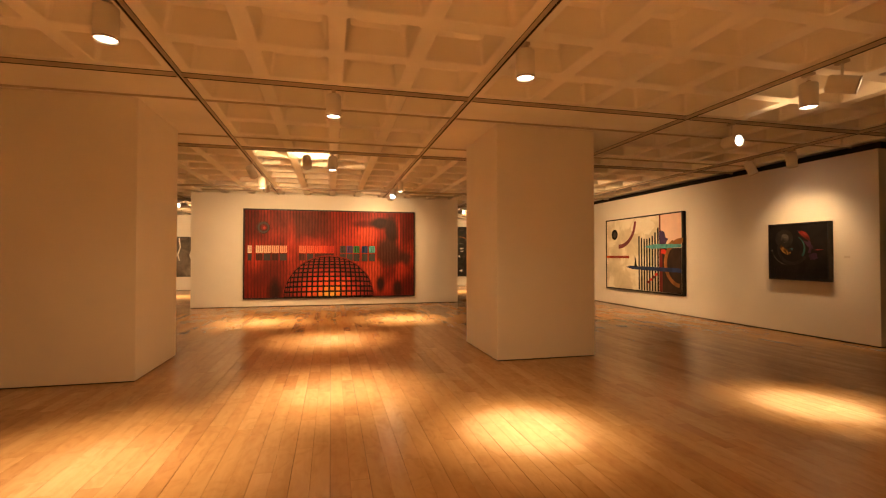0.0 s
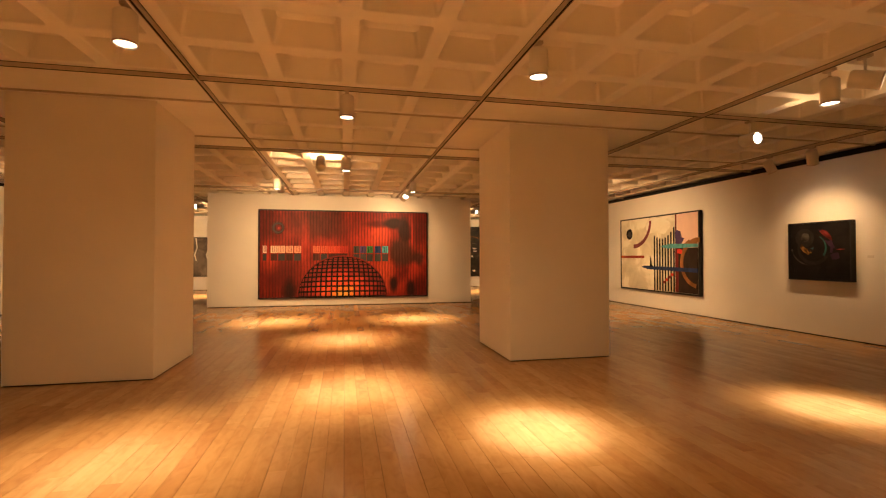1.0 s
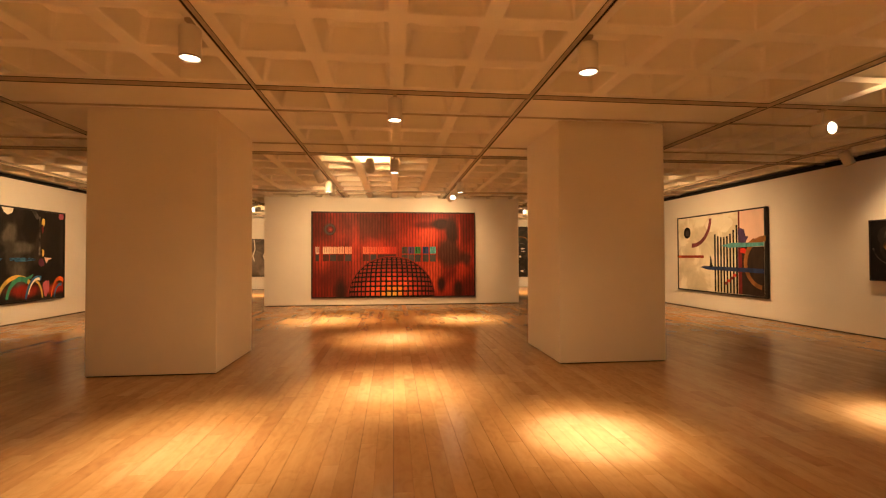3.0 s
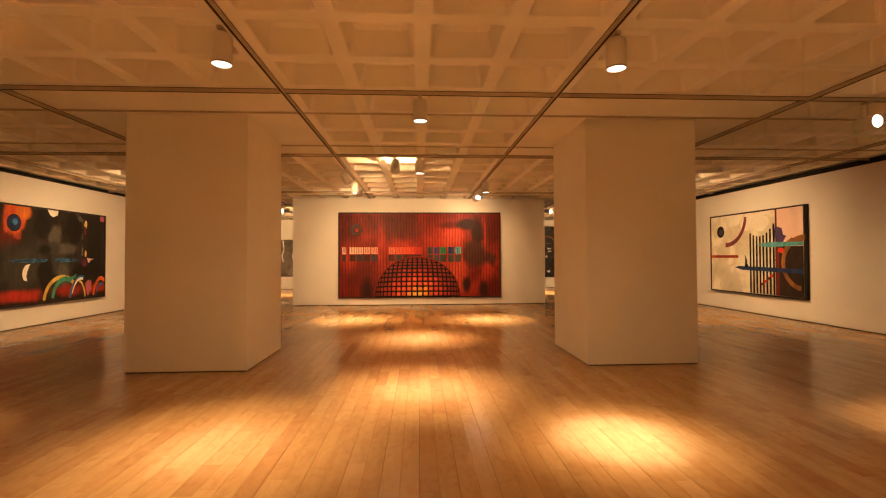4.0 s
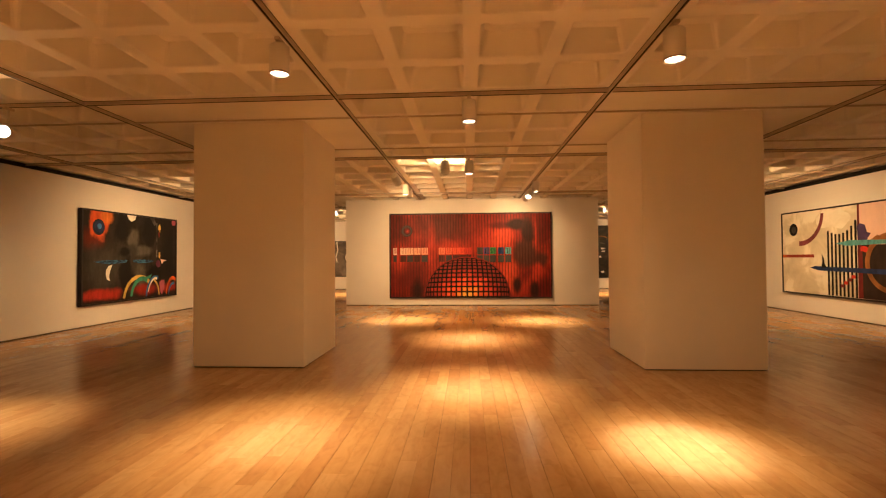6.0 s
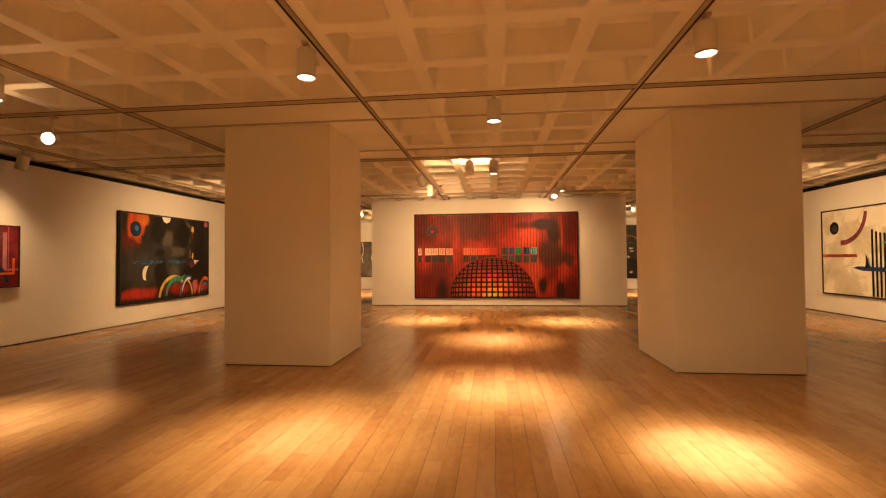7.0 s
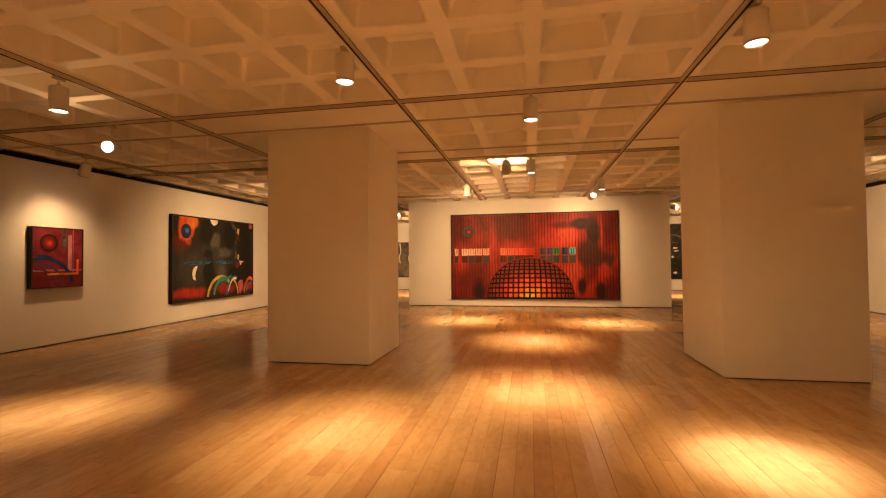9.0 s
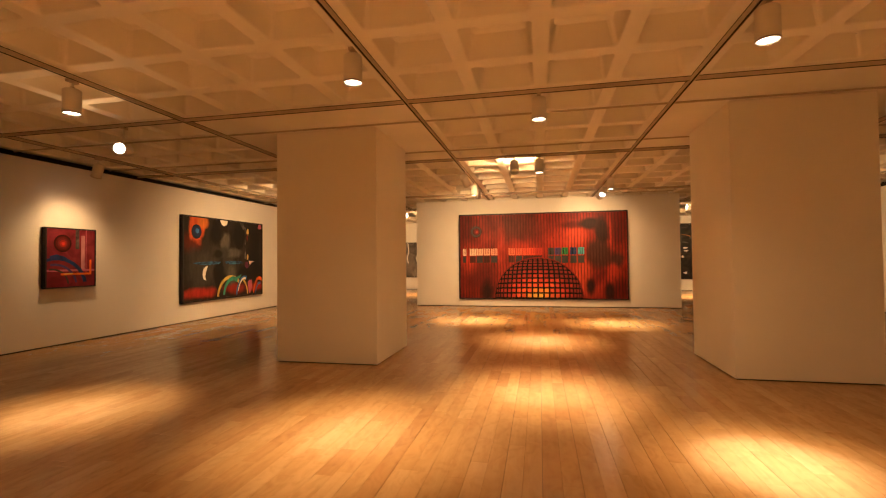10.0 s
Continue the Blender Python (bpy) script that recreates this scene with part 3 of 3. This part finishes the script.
def red_art(ob, w, h, d):
    c = Canvas(w, h, d)
    dark, brown, deep, bright, flame = (0.022, 0.006, 0.005), (0.060, 0.018, 0.013), (0.11, 0.008, 0.006), (0.38, 0.030, 0.015), (0.50, 0.056, 0.024)
    base = soft_ground("pigment_red_ground", w, h, [(0.32, (0.10, 0.007, 0.005)), (0.5, (0.22, 0.015, 0.009)), (0.7, (0.36, 0.030, 0.015))], [
        (0.02, 0.15, 0.45, 0.70, 0.6, deep), (0.34, 0.14, 0.75, 0.42, 0.8, (0.11, 0.018, 0.012)), (0.10, 0.75, 0.55, 0.55, 0.7, deep), (0.17, 0.93, 0.16, 0.34, 0.6, dark),
        (0.26, 0.42, 0.10, 0.60, 0.8, bright), (0.38, 0.42, 0.50, 0.22, 0.7, bright), (0.06, 0.52, 0.20, 0.40, 0.7, bright),
        (0.64, 0.42, 0.50, 0.62, 0.5, bright), (0.70, 0.30, 0.26, 0.30, 0.5, flame), (0.74, 0.72, 0.22, 0.60, 0.5, flame), (0.69, 0.14, 0.40, 0.10, 0.6, deep),
        (0.95, 0.20, 0.30, 0.60, 0.5, deep), (0.90, 0.30, 0.09, 0.55, 0.6, bright), (0.79, 0.13, 0.27, 0.17, 0.35, dark), (0.86, 0.22, 0.20, 0.42, 0.4, dark),
        (0.84, 0.48, 0.36, 0.36, 0.35, brown), (0.94, 0.56, 0.22, 0.22, 0.5, brown), (0.92, 0.72, 0.16, 0.26, 0.5, bright), (0.96, 0.90, 0.26, 0.34, 0.5, deep),
        (0.79, 0.86, 0.13, 0.26, 0.5, dark), (0.90, 0.92, 0.12, 0.26, 0.5, dark)], pitch=0.085)
    murk = striped("pigment_murky_stripes", [(0.3, (0.022, 0.008, 0.007)), (0.55, (0.065, 0.016, 0.012)), (0.75, (0.14, 0.034, 0.024))], 0.08)
    wine = patchy("pigment_wine", [(0.3, (0.08, 0.008, 0.007)), (0.6, (0.2, 0.016, 0.012)), (0.8, (0.34, 0.03, 0.02))], 2.2)
    # two rows of small blocks
    for i, u in enumerate((0.018, 0.062, 0.105, 0.150, 0.196, 0.240, 0.305, 0.350, 0.395, 0.435, 0.47)):
        if i == 5:
            continue
        t = i / 10
        col = (0.66 - 0.1 * t, 0.50 * (1 - t) ** 1.8 + 0.05, 0.40 * (1 - t) ** 2.2 + 0.025)
        mat = pigment("pigment_block_%d" % i, col if i < 10 else (0.4, 0.03, 0.02), 0.15, 20)
        wid = 0.040 if i else 0.022
        c.rect(u, 0.405, u + wid, 0.487, mat)
        for k in range(1, 4):
            c.rect(u + wid * k / 4, 0.405, u + wid * k / 4 + 0.0028, 0.475, base)
        c.rect(u, 0.497, u + wid * 0.95, 0.575, P_DARK if i in (0, 2, 4, 7) else murk)
    for u, mat in ((0.545, P_DARK), (0.585, P_PURPLE), (0.625, pigment("pigment_leaf", (0.03, 0.16, 0.05), 0.7, 20)), (0.675, P_BLUE), (0.72, P_TEAL)):
        c.rect(u, 0.405, u + 0.036, 0.487, mat)
        c.rect(u + 0.010, 0.415, u + 0.014, 0.48, P_BLACK)
        c.rect(u + 0.024, 0.41, u + 0.027, 0.485, P_DARK)
        c.rect(u, 0.50, u + 0.036, 0.585, P_DARK)
    # the dome of glowing squares
    R, cu, cv = 1.25, 0.482, 1.0
    (cx, cz), = c.xz([(cu, cv)])
    c.flat([(cx + 1.02 * R * math.cos(math.pi * i / 40), cz + 0.95 * R * math.sin(math.pi * i / 40)) for i in range(41)], wine)
    c.flat([(cx + 0.995 * R * math.cos(math.pi * i / 40), cz + 0.925 * R * math.sin(math.pi * i / 40)) for i in range(41)], P_BLACK)
    tones = [pigment("pigment_glow_%d" % i, col, 0.25, 15) for i, col in enumerate(((0.85, 0.48, 0.08), (0.8, 0.27, 0.04), (0.68, 0.10, 0.03), (0.5, 0.05, 0.025), (0.30, 0.026, 0.018), (0.17, 0.018, 0.014)))]
    c.layer += 1
    top = c.layer
    n = 12
    step = math.pi / 2 / n

    def spot_at(a, b):
        x = math.sin(a) * math.cos(0.45 * b)
        z = math.sin(b) * math.cos(0.30 * a)
        return x, z

    for i in range(-n, n):
        for j in range(n):
            corner = [spot_at(step * (i + p), step * (j + q)) for p, q in ((0.16, 0.16), (0.84, 0.16), (0.84, 0.84), (0.16, 0.84))]
            if sum(x * x + z * z for x, z in corner) / 4 > 0.97:
                continue
            corner = [(x / max(1, math.hypot(x, z) / 0.985), z / max(1, math.hypot(x, z) / 0.985)) for x, z in corner]
            if abs(corner[0][0] - corner[1][0]) < 0.006:
                continue
            mx, mz = sum(p[0] for p in corner) / 4, sum(p[1] for p in corner) / 4
            k = min(5, max(0, int(math.hypot(mx * 1.15, mz * 1.3) * 5.4 + noise.noise(Vector((i * 1.7, j * 2.3, 0.5))) * 0.9)))
            c.flat([(cx + R * x, cz + R * z * 0.93 + 0.004) for x, z in corner], tones[k], top + 1)
    globe(c, 0.105, 0.20, 0.185, [murk, P_DARK, murk, P_MAROON, pigment("pigment_globe_glow", (0.30, 0.03, 0.02), 0.4)])
    c.finish(ob, base)


def cream_art(ob, w, h, d):
    c = Canvas(w, h, d)
    base = patchy("pigment_cream", [(0.35, (0.50, 0.45, 0.33)), (0.5, (0.62, 0.56, 0.43)), (0.56, (0.75, 0.70, 0.58)), (0.75, (0.80, 0.76, 0.66))], 1.5)
    pale = patchy("pigment_pale", [(0.35, (0.66, 0.61, 0.50)), (0.7, (0.80, 0.77, 0.68))], 2.5)
    c.blob(0.54, 0.12, 0.42, 0.24, pale, 11, 0.4)
    c.blob(0.16, 0.72, 0.45, 0.30, base, 12, 0.4)
    c.arc(0.20, 0.03, 0.72, 0.12, -92, -2, pigment("pigment_plum", (0.16, 0.035, 0.045), 0.5), 0.98, 0.25)
    c.disc(0.13, 0.21, 0.145, P_BLACK, 1.05)
    c.disc(0.135, 0.215, 0.08, P_DARK, 1.05)
    c.rect(0.0, 0.525, 0.35, 0.562, pigment("pigment_rust", (0.26, 0.035, 0.018), 0.6, 12))
    c.rect(0.0, 0.528, 0.05, 0.556, P_ORANGE)
    for i in range(8):
        u = 0.480 + 0.0345 * i
        topv = 0.30 - 0.115 * ((i - 2.8) / 4.5) ** 2 if i < 3 else 0.30 - 0.20 * ((i - 2.8) / 5.0) ** 2
        c.rect(u, topv, u + 0.0185, 0.995, P_BLACK, 8)
    c.rect(0.748, 0.0, 0.765, 0.995, P_MAROON)
    c.rect(0.766, 0.0, 0.998, 0.45, P_PINK)
    c.rect(0.766, 0.43, 0.998, 0.995, pigment("pigment_umber", (0.022, 0.012, 0.009), 0.4))
    c.rect(0.748, 0.40, 0.785, 0.995, P_MAROON)
    c.arc(1.0, 0.62, 0.55, 0.12, 85, 262, P_BROWN, 1.0, 0.2)
    c.poly([(0.80, 0.42), (0.85, 0.38), (0.90, 0.33), (0.93, 0.36), (0.995, 0.35), (0.995, 0.42)], P_BROWN)
    c.poly([(0.745, 0.23), (0.77, 0.20), (0.81, 0.22), (0.825, 0.30), (0.855, 0.31), (0.83, 0.36), (0.82, 0.41), (0.76, 0.42), (0.75, 0.33)], P_PURPLE)
    c.blob(0.80, 0.475, 0.09, 0.06, P_RED, 14, 0.5)
    c.poly([(0.56, 0.405), (0.68, 0.375), (0.998, 0.385), (0.998, 0.425), (0.66, 0.435)], P_TEAL)
    c.poly([(0.31, 0.685), (0.36, 0.665), (0.998, 0.685), (0.998, 0.735), (0.40, 0.715)], P_BLUE)
    c.poly([(0.425, 0.68), (0.435, 0.60), (0.43, 0.52), (0.45, 0.57), (0.455, 0.63), (0.475, 0.68)], P_BLACK)
    for i in range(4):
        c.rect(0.60 + 0.032 * i, 0.86 - 0.035 * i, 0.632 + 0.032 * i, 0.895 - 0.035 * i, P_RED if i % 2 else P_MAROON)
    c.finish(ob, base)


def night_art(ob, w, h, d):
    c = Canvas(w, h, d)
    ink, smoke, ash, ember, blaze = (0.005, 0.0045, 0.0045), (0.040, 0.036, 0.031), (0.085, 0.078, 0.066), (0.12, 0.010, 0.007), (0.55, 0.085, 0.020)
    base = soft_ground("pigment_night_ground", w, h, [(0.4, (0.010, 0.008, 0.007)), (0.7, (0.026, 0.020, 0.017))], [
        (0.08, 0.30, 0.28, 0.22, 0.6, ember), (0.14, 0.11, 0.27, 0.34, 0.22, blaze), (0.21, 0.05, 0.16, 0.14, 0.4, (0.62, 0.17, 0.03)),
        (0.30, 0.62, 0.80, 0.44, 0.6, smoke), (0.47, 0.27, 0.18, 0.24, 0.4, ash), (0.58, 0.42, 0.34, 0.13, 0.4, ash), (0.45, 0.44, 0.24, 0.16, 0.5, smoke), (0.18, 0.72, 0.22, 0.30, 0.6, smoke), (0.56, 0.72, 0.18, 0.34, 0.5, ash),
        (0.66, 0.17, 0.24, 0.34, 0.25, ink), (0.36, 0.16, 0.22, 0.30, 0.35, ink), (0.40, 0.70, 0.24, 0.40, 0.22, ink), (0.74, 0.70, 0.26, 0.24, 0.3, ink), (0.90, 0.50, 0.26, 0.60, 0.5, ink), (0.38, 0.44, 0.16, 0.10, 0.4, ink),
        (0.16, 0.91, 0.55, 0.12, 0.45, (0.36, 0.024, 0.016)), (0.62, 0.90, 0.40, 0.13, 0.5, (0.26, 0.016, 0.012)), (0.92, 0.89, 0.34, 0.12, 0.5, (0.34, 0.022, 0.015))], scale=2.0, wander=0.85)
    c.disc(0.135, 0.17, 0.165, pigment("pigment_globe_rim", (0.012, 0.02, 0.045), 0.3), 1.05)
    c.disc(0.138, 0.165, 0.125, P_BLUE, 1.05)
    c.disc(0.142, 0.16, 0.06, P_SKY, 1.05)
    c.poly([(0.09, 0.55), (0.14, 0.54), (0.30, 0.53), (0.42, 0.535), (0.40, 0.56), (0.28, 0.575), (0.16, 0.57)], P_STREAK)
    c.poly([(0.47, 0.53), (0.60, 0.525), (0.72, 0.54), (0.70, 0.56), (0.55, 0.575), (0.48, 0.56)], P_STREAK)
    c.poly([(0.262, 0.585), (0.225, 0.60), (0.205, 0.64), (0.200, 0.70), (0.212, 0.75), (0.24, 0.765), (0.232, 0.71), (0.243, 0.65)], P_WHITE)
    c.arc(0.545, 1.02, 0.50, 0.085, 48, 172, P_YELLOW, 1.12, 0.15)
    c.arc(0.575, 1.00, 0.36, 0.085, 60, 172, P_GREEN, 1.32, 0.2)
    c.poly([(0.58, 0.75), (0.64, 0.74), (0.69, 0.71), (0.67, 0.76), (0.61, 0.78)], P_GREEN)
    c.arc(0.735, 1.02, 0.34, 0.06, 75, 172, P_SKY, 1.55, 0.2)
    c.arc(0.735, 1.02, 0.29, 0.035, 80, 160, P_WHITE, 1.72, 0.3)
    c.arc(0.70, 1.02, 0.24, 0.045, 8, 80, P_YELLOW, 1.9, 0.3)
    c.blob(0.815, 0.87, 0.10, 0.19, P_ROSE, 36, 0.5)
    c.arc(0.955, 1.02, 0.26, 0.055, 60, 172, P_ORANGE, 1.85, 0.3)
    c.arc(0.965, 1.02, 0.20, 0.04, 80, 172, P_SKY, 1.7, 0.3)
    c.rect(0.735, 0.06, 0.752, 0.50, P_GREY)
    c.blob(0.778, 0.12, 0.045, 0.09, P_YELLOW, 37, 0.5)
    c.blob(0.772, 0.20, 0.03, 0.09, P_MAROON, 43, 0.5)
    c.blob(0.778, 0.47, 0.035, 0.07, P_YELLOW, 38, 0.5)
    c.blob(0.762, 0.585, 0.085, 0.10, pigment("pigment_mauve", (0.10, 0.02, 0.05), 0.4), 39, 0.4)
    c.poly([(0.79, 0.525), (0.87, 0.535), (0.83, 0.555), (0.81, 0.59)], P_PINK)
    c.blob(0.965, 0.03, 0.10, 0.07, P_ROSE, 40, 0.5)
    c.poly([(0.40, 0.0), (0.50, 0.0), (0.49, 0.05), (0.45, 0.075), (0.42, 0.05)], P_WHITE)
    c.poly([(0.66, 0.0), (0.70, 0.0), (0.74, 0.07), (0.71, 0.10)], P_GREY)
    c.finish(ob, base)


def swirl_art(ob, w, h, d):
    c = Canvas(w, h, d)
    soot = pigment("pigment_soot", (0.016, 0.014, 0.013), 0.5, 9)
    ash = patchy("pigment_ash", [(0.4, (0.012, 0.011, 0.010)), (0.6, (0.05, 0.045, 0.038)), (0.8, (0.12, 0.10, 0.085))], 9)
    ochre = patchy("pigment_ochre", [(0.38, (0.05, 0.02, 0.006)), (0.5, (0.22, 0.10, 0.02)), (0.7, (0.45, 0.27, 0.06))], 12)
    dusk = pigment("pigment_dusk", (0.03, 0.013, 0.03), 0.5)
    blood = patchy("pigment_blood", [(0.35, (0.03, 0.004, 0.004)), (0.55, (0.16, 0.015, 0.014)), (0.75, (0.32, 0.05, 0.05))], 7)
    c.disc(0.27, 0.26, 0.17, soot)
    c.disc(0.28, 0.25, 0.08, ash)
    c.arc(0.42, 0.45, 0.26, 0.06, 150, 330, soot)
    c.arc(0.36, 0.40, 0.34, 0.028, 190, 285, ash, 1.0, 0.5)
    c.poly([(0.22, 0.36), (0.27, 0.43), (0.33, 0.46), (0.40, 0.52), (0.33, 0.56), (0.25, 0.51), (0.19, 0.43)], ochre)
    c.poly([(0.31, 0.44), (0.43, 0.41), (0.42, 0.49), (0.35, 0.51)], soot)
    c.poly([(0.37, 0.445), (0.43, 0.43), (0.42, 0.47)], pigment("pigment_iris", (0.03, 0.09, 0.10), 0.4))
    c.arc(0.40, 0.44, 0.24, 0.04, -35, 55, pigment("pigment_sea", (0.015, 0.07, 0.06), 0.7, 12), 1.0, 0.7)
    c.arc(0.43, 0.42, 0.31, 0.05, -20, 75, dusk, 1.0, 0.6)
    c.poly([(0.52, 0.14), (0.58, 0.125), (0.65, 0.15), (0.71, 0.23), (0.73, 0.32), (0.66, 0.28), (0.59, 0.22)], blood)
    c.poly([(0.60, 0.30), (0.70, 0.33), (0.76, 0.40), (0.78, 0.46), (0.68, 0.41)], dusk)
    c.poly([(0.78, 0.472), (0.87, 0.458), (0.94, 0.468), (0.86, 0.482)], blood)
    c.blob(0.78, 0.59, 0.07, 0.06, dusk, 51, 0.5)
    for k in range(7):
        c.poly([(0.05 + 0.035 * k, 0.80 + 0.02 * (k % 3)), (0.055 + 0.035 * k, 0.80), (0.075 + 0.03 * k, 0.96)], soot)
    c.finish(ob, patchy("pigment_swirl_ground", [(0.4, (0.004, 0.0035, 0.004)), (0.7, (0.011, 0.009, 0.009))], 3.0))


def crimson_art(ob, w, h, d):
    c = Canvas(w, h, d)
    base = patchy("pigment_crimson", [(0.3, (0.10, 0.008, 0.014)), (0.5, (0.17, 0.015, 0.026)), (0.75, (0.26, 0.035, 0.05))], 3.5)
    c.rect(0.58, 0.0, 0.66, 0.34, P_GREY)
    c.rect(0.70, 0.10, 0.78, 0.72, pigment("pigment_dusty_pink", (0.40, 0.17, 0.19), 0.4))
    c.rect(0.80, 0.0, 0.815, 0.80, P_ROSE)
    c.rect(0.0, 0.70, 1.0, 0.735, P_ROSE)
    c.arc(0.20, 1.02, 0.50, 0.07, 10, 110, P_BLUE, 1.0, 0.3)
    c.poly([(0.05, 0.47), (0.20, 0.44), (0.36, 0.48), (0.48, 0.56), (0.30, 0.54), (0.10, 0.53)], P_BLUE)
    c.arc(0.15, 1.0, 0.38, 0.04, 10, 100, P_PURPLE)
    c.arc(0.10, 0.98, 0.28, 0.03, 5, 100, P_DARK)
    c.rect(0.28, 0.765, 0.90, 0.80, P_ORANGE)
    c.rect(0.88, 0.53, 0.925, 0.80, P_ORANGE)
    c.rect(0.34, 0.77, 0.52, 0.785, P_YELLOW)
    globe(c, 0.31, 0.25, 0.15, [pigment("pigment_globe_dark", (0.035, 0.004, 0.004), 0.3), pigment("pigment_globe_wine", (0.09, 0.008, 0.006), 0.3), P_MAROON, pigment("pigment_globe_red", (0.30, 0.018, 0.01), 0.3), P_RED])
    c.finish(ob, base)


def bark_art(ob, w, h, d):
    c = Canvas(w, h, d)
    base = patchy("pigment_stone", [(0.3, (0.035, 0.028, 0.022)), (0.5, (0.12, 0.095, 0.075)), (0.75, (0.24, 0.20, 0.16))], 1.6, 7, None, 0.5, 1.4)
    for k in range(5):
        u = 0.12 + 0.18 * k
        c.poly([(u, 0.0), (u + 0.02, 0.25), (u - 0.02, 0.45), (u + 0.01, 0.60), (u + 0.025, 0.60), (u, 0.45), (u + 0.035, 0.25), (u + 0.018, 0.0)], P_WHITE)
    c.finish(ob, base)


def flecked_art(ob, w, h, d):
    c = Canvas(w, h, d)
    base = patchy("pigment_tar", [(0.45, (0.008, 0.007, 0.007)), (0.66, (0.035, 0.026, 0.02)), (0.8, (0.12, 0.09, 0.07))], 2.0, 6, (1, 1, 2.2), 0.35, 1.5)
    r = random.Random(3)
    for k in range(16):
        u, v = r.uniform(0.02, 0.9), r.uniform(0.08, 0.9)
        c.arc(u, v + 0.1, r.uniform(0.3, 0.7), r.uniform(0.03, 0.09), 40, 40 + r.uniform(40, 90), P_GREY if k % 2 else P_BROWN, 0.6, 0.7)
    for k in range(44):
        c.blob(r.uniform(0.03, 0.97), r.uniform(0.08, 0.95), r.uniform(0.03, 0.10), r.uniform(0.03, 0.08), P_WHITE if k % 3 else P_GREY, 60 + k, 0.9, 18)
    c.finish(ob, base)


def east(y, z):
    return pose(WALL_E, y, z, 0, 0, -90)


def west(y, z):
    return pose(WALL_W, y, z, 0, 0, 90)


painting("painting", pose(0.041, BACK_Y, 1.482), 4.80, 2.52, 0.07, "large red striped abstract painting with a glowing grid dome, black frame", red_art)
painting("painting", east(10.81, 1.483), 3.14, 2.03, 0.09, "large cream abstract painting with black stripes in a black frame", cream_art)
painting("painting", west(10.585, 1.474), 3.09, 2.05, 0.09, "large black abstract painting with coloured arcs in a black frame", night_art)
painting("painting", east(6.49, 1.495), 1.09, 1.03, 0.10, "small dark abstract painting with swirling shapes in a black frame", swirl_art, 0.02)
painting("painting", west(6.505, 1.495), 0.88, 1.03, 0.09, "small crimson abstract painting in a deep black frame", crimson_art, 0.02)
painting("painting", pose(-5.6, FAR_Y, 1.40), 2.6, 1.65, 0.06, "brown stone-textured abstract painting in the far gallery", bark_art)
painting("painting", pose(6.2, FAR_Y, 1.65), 2.6, 2.35, 0.06, "black abstract painting with white flecks in the far gallery", flecked_art)


def label_card(at):
    ob = tagged(new("label_card", mesh_of("label_card", boxed(-0.045, 0.045, -0.006, 0, -0.02, 0.02, 0.001), M_LABEL)), "small pale caption card fixed beside a painting", "label")
    ob.matrix_basis = at


label_card(east(5.73, 1.40))
label_card(west(6.96, 1.41))

# ---------- floor ----------
structure("floor", boxed(-14.0, 14.0, SOUTH_Y, FAR_Y + 0.9, -0.2, -0.012), M_SUBFLOOR, "dark brown subfloor under the boards", "floor")
boards = bpy.data.objects["floor"]
rng = random.Random(7)
W_BOARD = 0.122


def board_mesh(length, left, right, w=W_BOARD):
    """A board with eased edges; left and right are its share of the seams."""
    bm = bmesh.new()
    x0, x1, y0, y1, b = left, w - right, 0.0005, length - 0.0005, 0.001
    lo = [bm.verts.new(p) for p in ((x0, y0, -0.012), (x1, y0, -0.012), (x1, y1, -0.012), (x0, y1, -0.012))]
    md = [bm.verts.new(p) for p in ((x0, y0, -b), (x1, y0, -b), (x1, y1, -b), (x0, y1, -b))]
    hi = [bm.verts.new(p) for p in ((x0 + b, y0 + b, 0), (x1 - b, y0 + b, 0), (x1 - b, y1 - b, 0), (x0 + b, y1 - b, 0))]
    for p, q in ((lo, md), (md, hi)):
        for k in range(4):
            bm.faces.new((p[k], p[(k + 1) % 4], q[(k + 1) % 4], q[k]))
    bm.faces.new(hi)
    return bm


LENGTHS = [0.42, 0.5, 0.6, 0.75, 0.95, 1.2, 1.5, 1.8]
OPEN_SEAM, TIGHT_SEAM = 0.0022, 0.0003
BOARD_MESHES = {(k, side): mesh_of("floor_board", board_mesh(k, OPEN_SEAM / 2 if side == 0 else TIGHT_SEAM, TIGHT_SEAM if side == 0 else OPEN_SEAM / 2), M_WOOD) for k in LENGTHS for side in (0, 1)}
singles, verts, faces = 0, [], []
for row in range(-114, 114):
    x, side = row * W_BOARD, row % 2
    y = SOUTH_Y + rng.uniform(-1.5, 0)
    while y < FAR_Y + 0.8:
        k = rng.choice(LENGTHS)
        me = BOARD_MESHES[k, side]
        if abs(x) < 3.0 and 2.2 < y < 7.0 and singles < 300:
            ob = new("floor_board", me)
            ob.parent = boards
            ob.location = (x, y, 0)
            singles += 1
        else:
            base = len(verts)
            if y > 9.5:  # far off the joints close up
                verts.extend((x + a, y + b, 0) for a, b in ((0, 0), (W_BOARD, 0), (W_BOARD, k), (0, k)))
                faces.append((base, base + 1, base + 2, base + 3))
                y += k
                continue
            verts.extend((v.co.x + x, v.co.y + y, v.co.z) for v in me.vertices)
            faces.extend([base + i for i in p.vertices] for p in me.polygons)
        y += k
rest = bpy.data.meshes.new("floor_boards")
rest.from_pydata(verts, [], faces)
rest.materials.append(M_WOOD)
rest_ob = tagged(new("floor_boards", rest), "honey-coloured maple strip flooring with a satin varnish", kind="stuff")
rest_ob.parent = boards
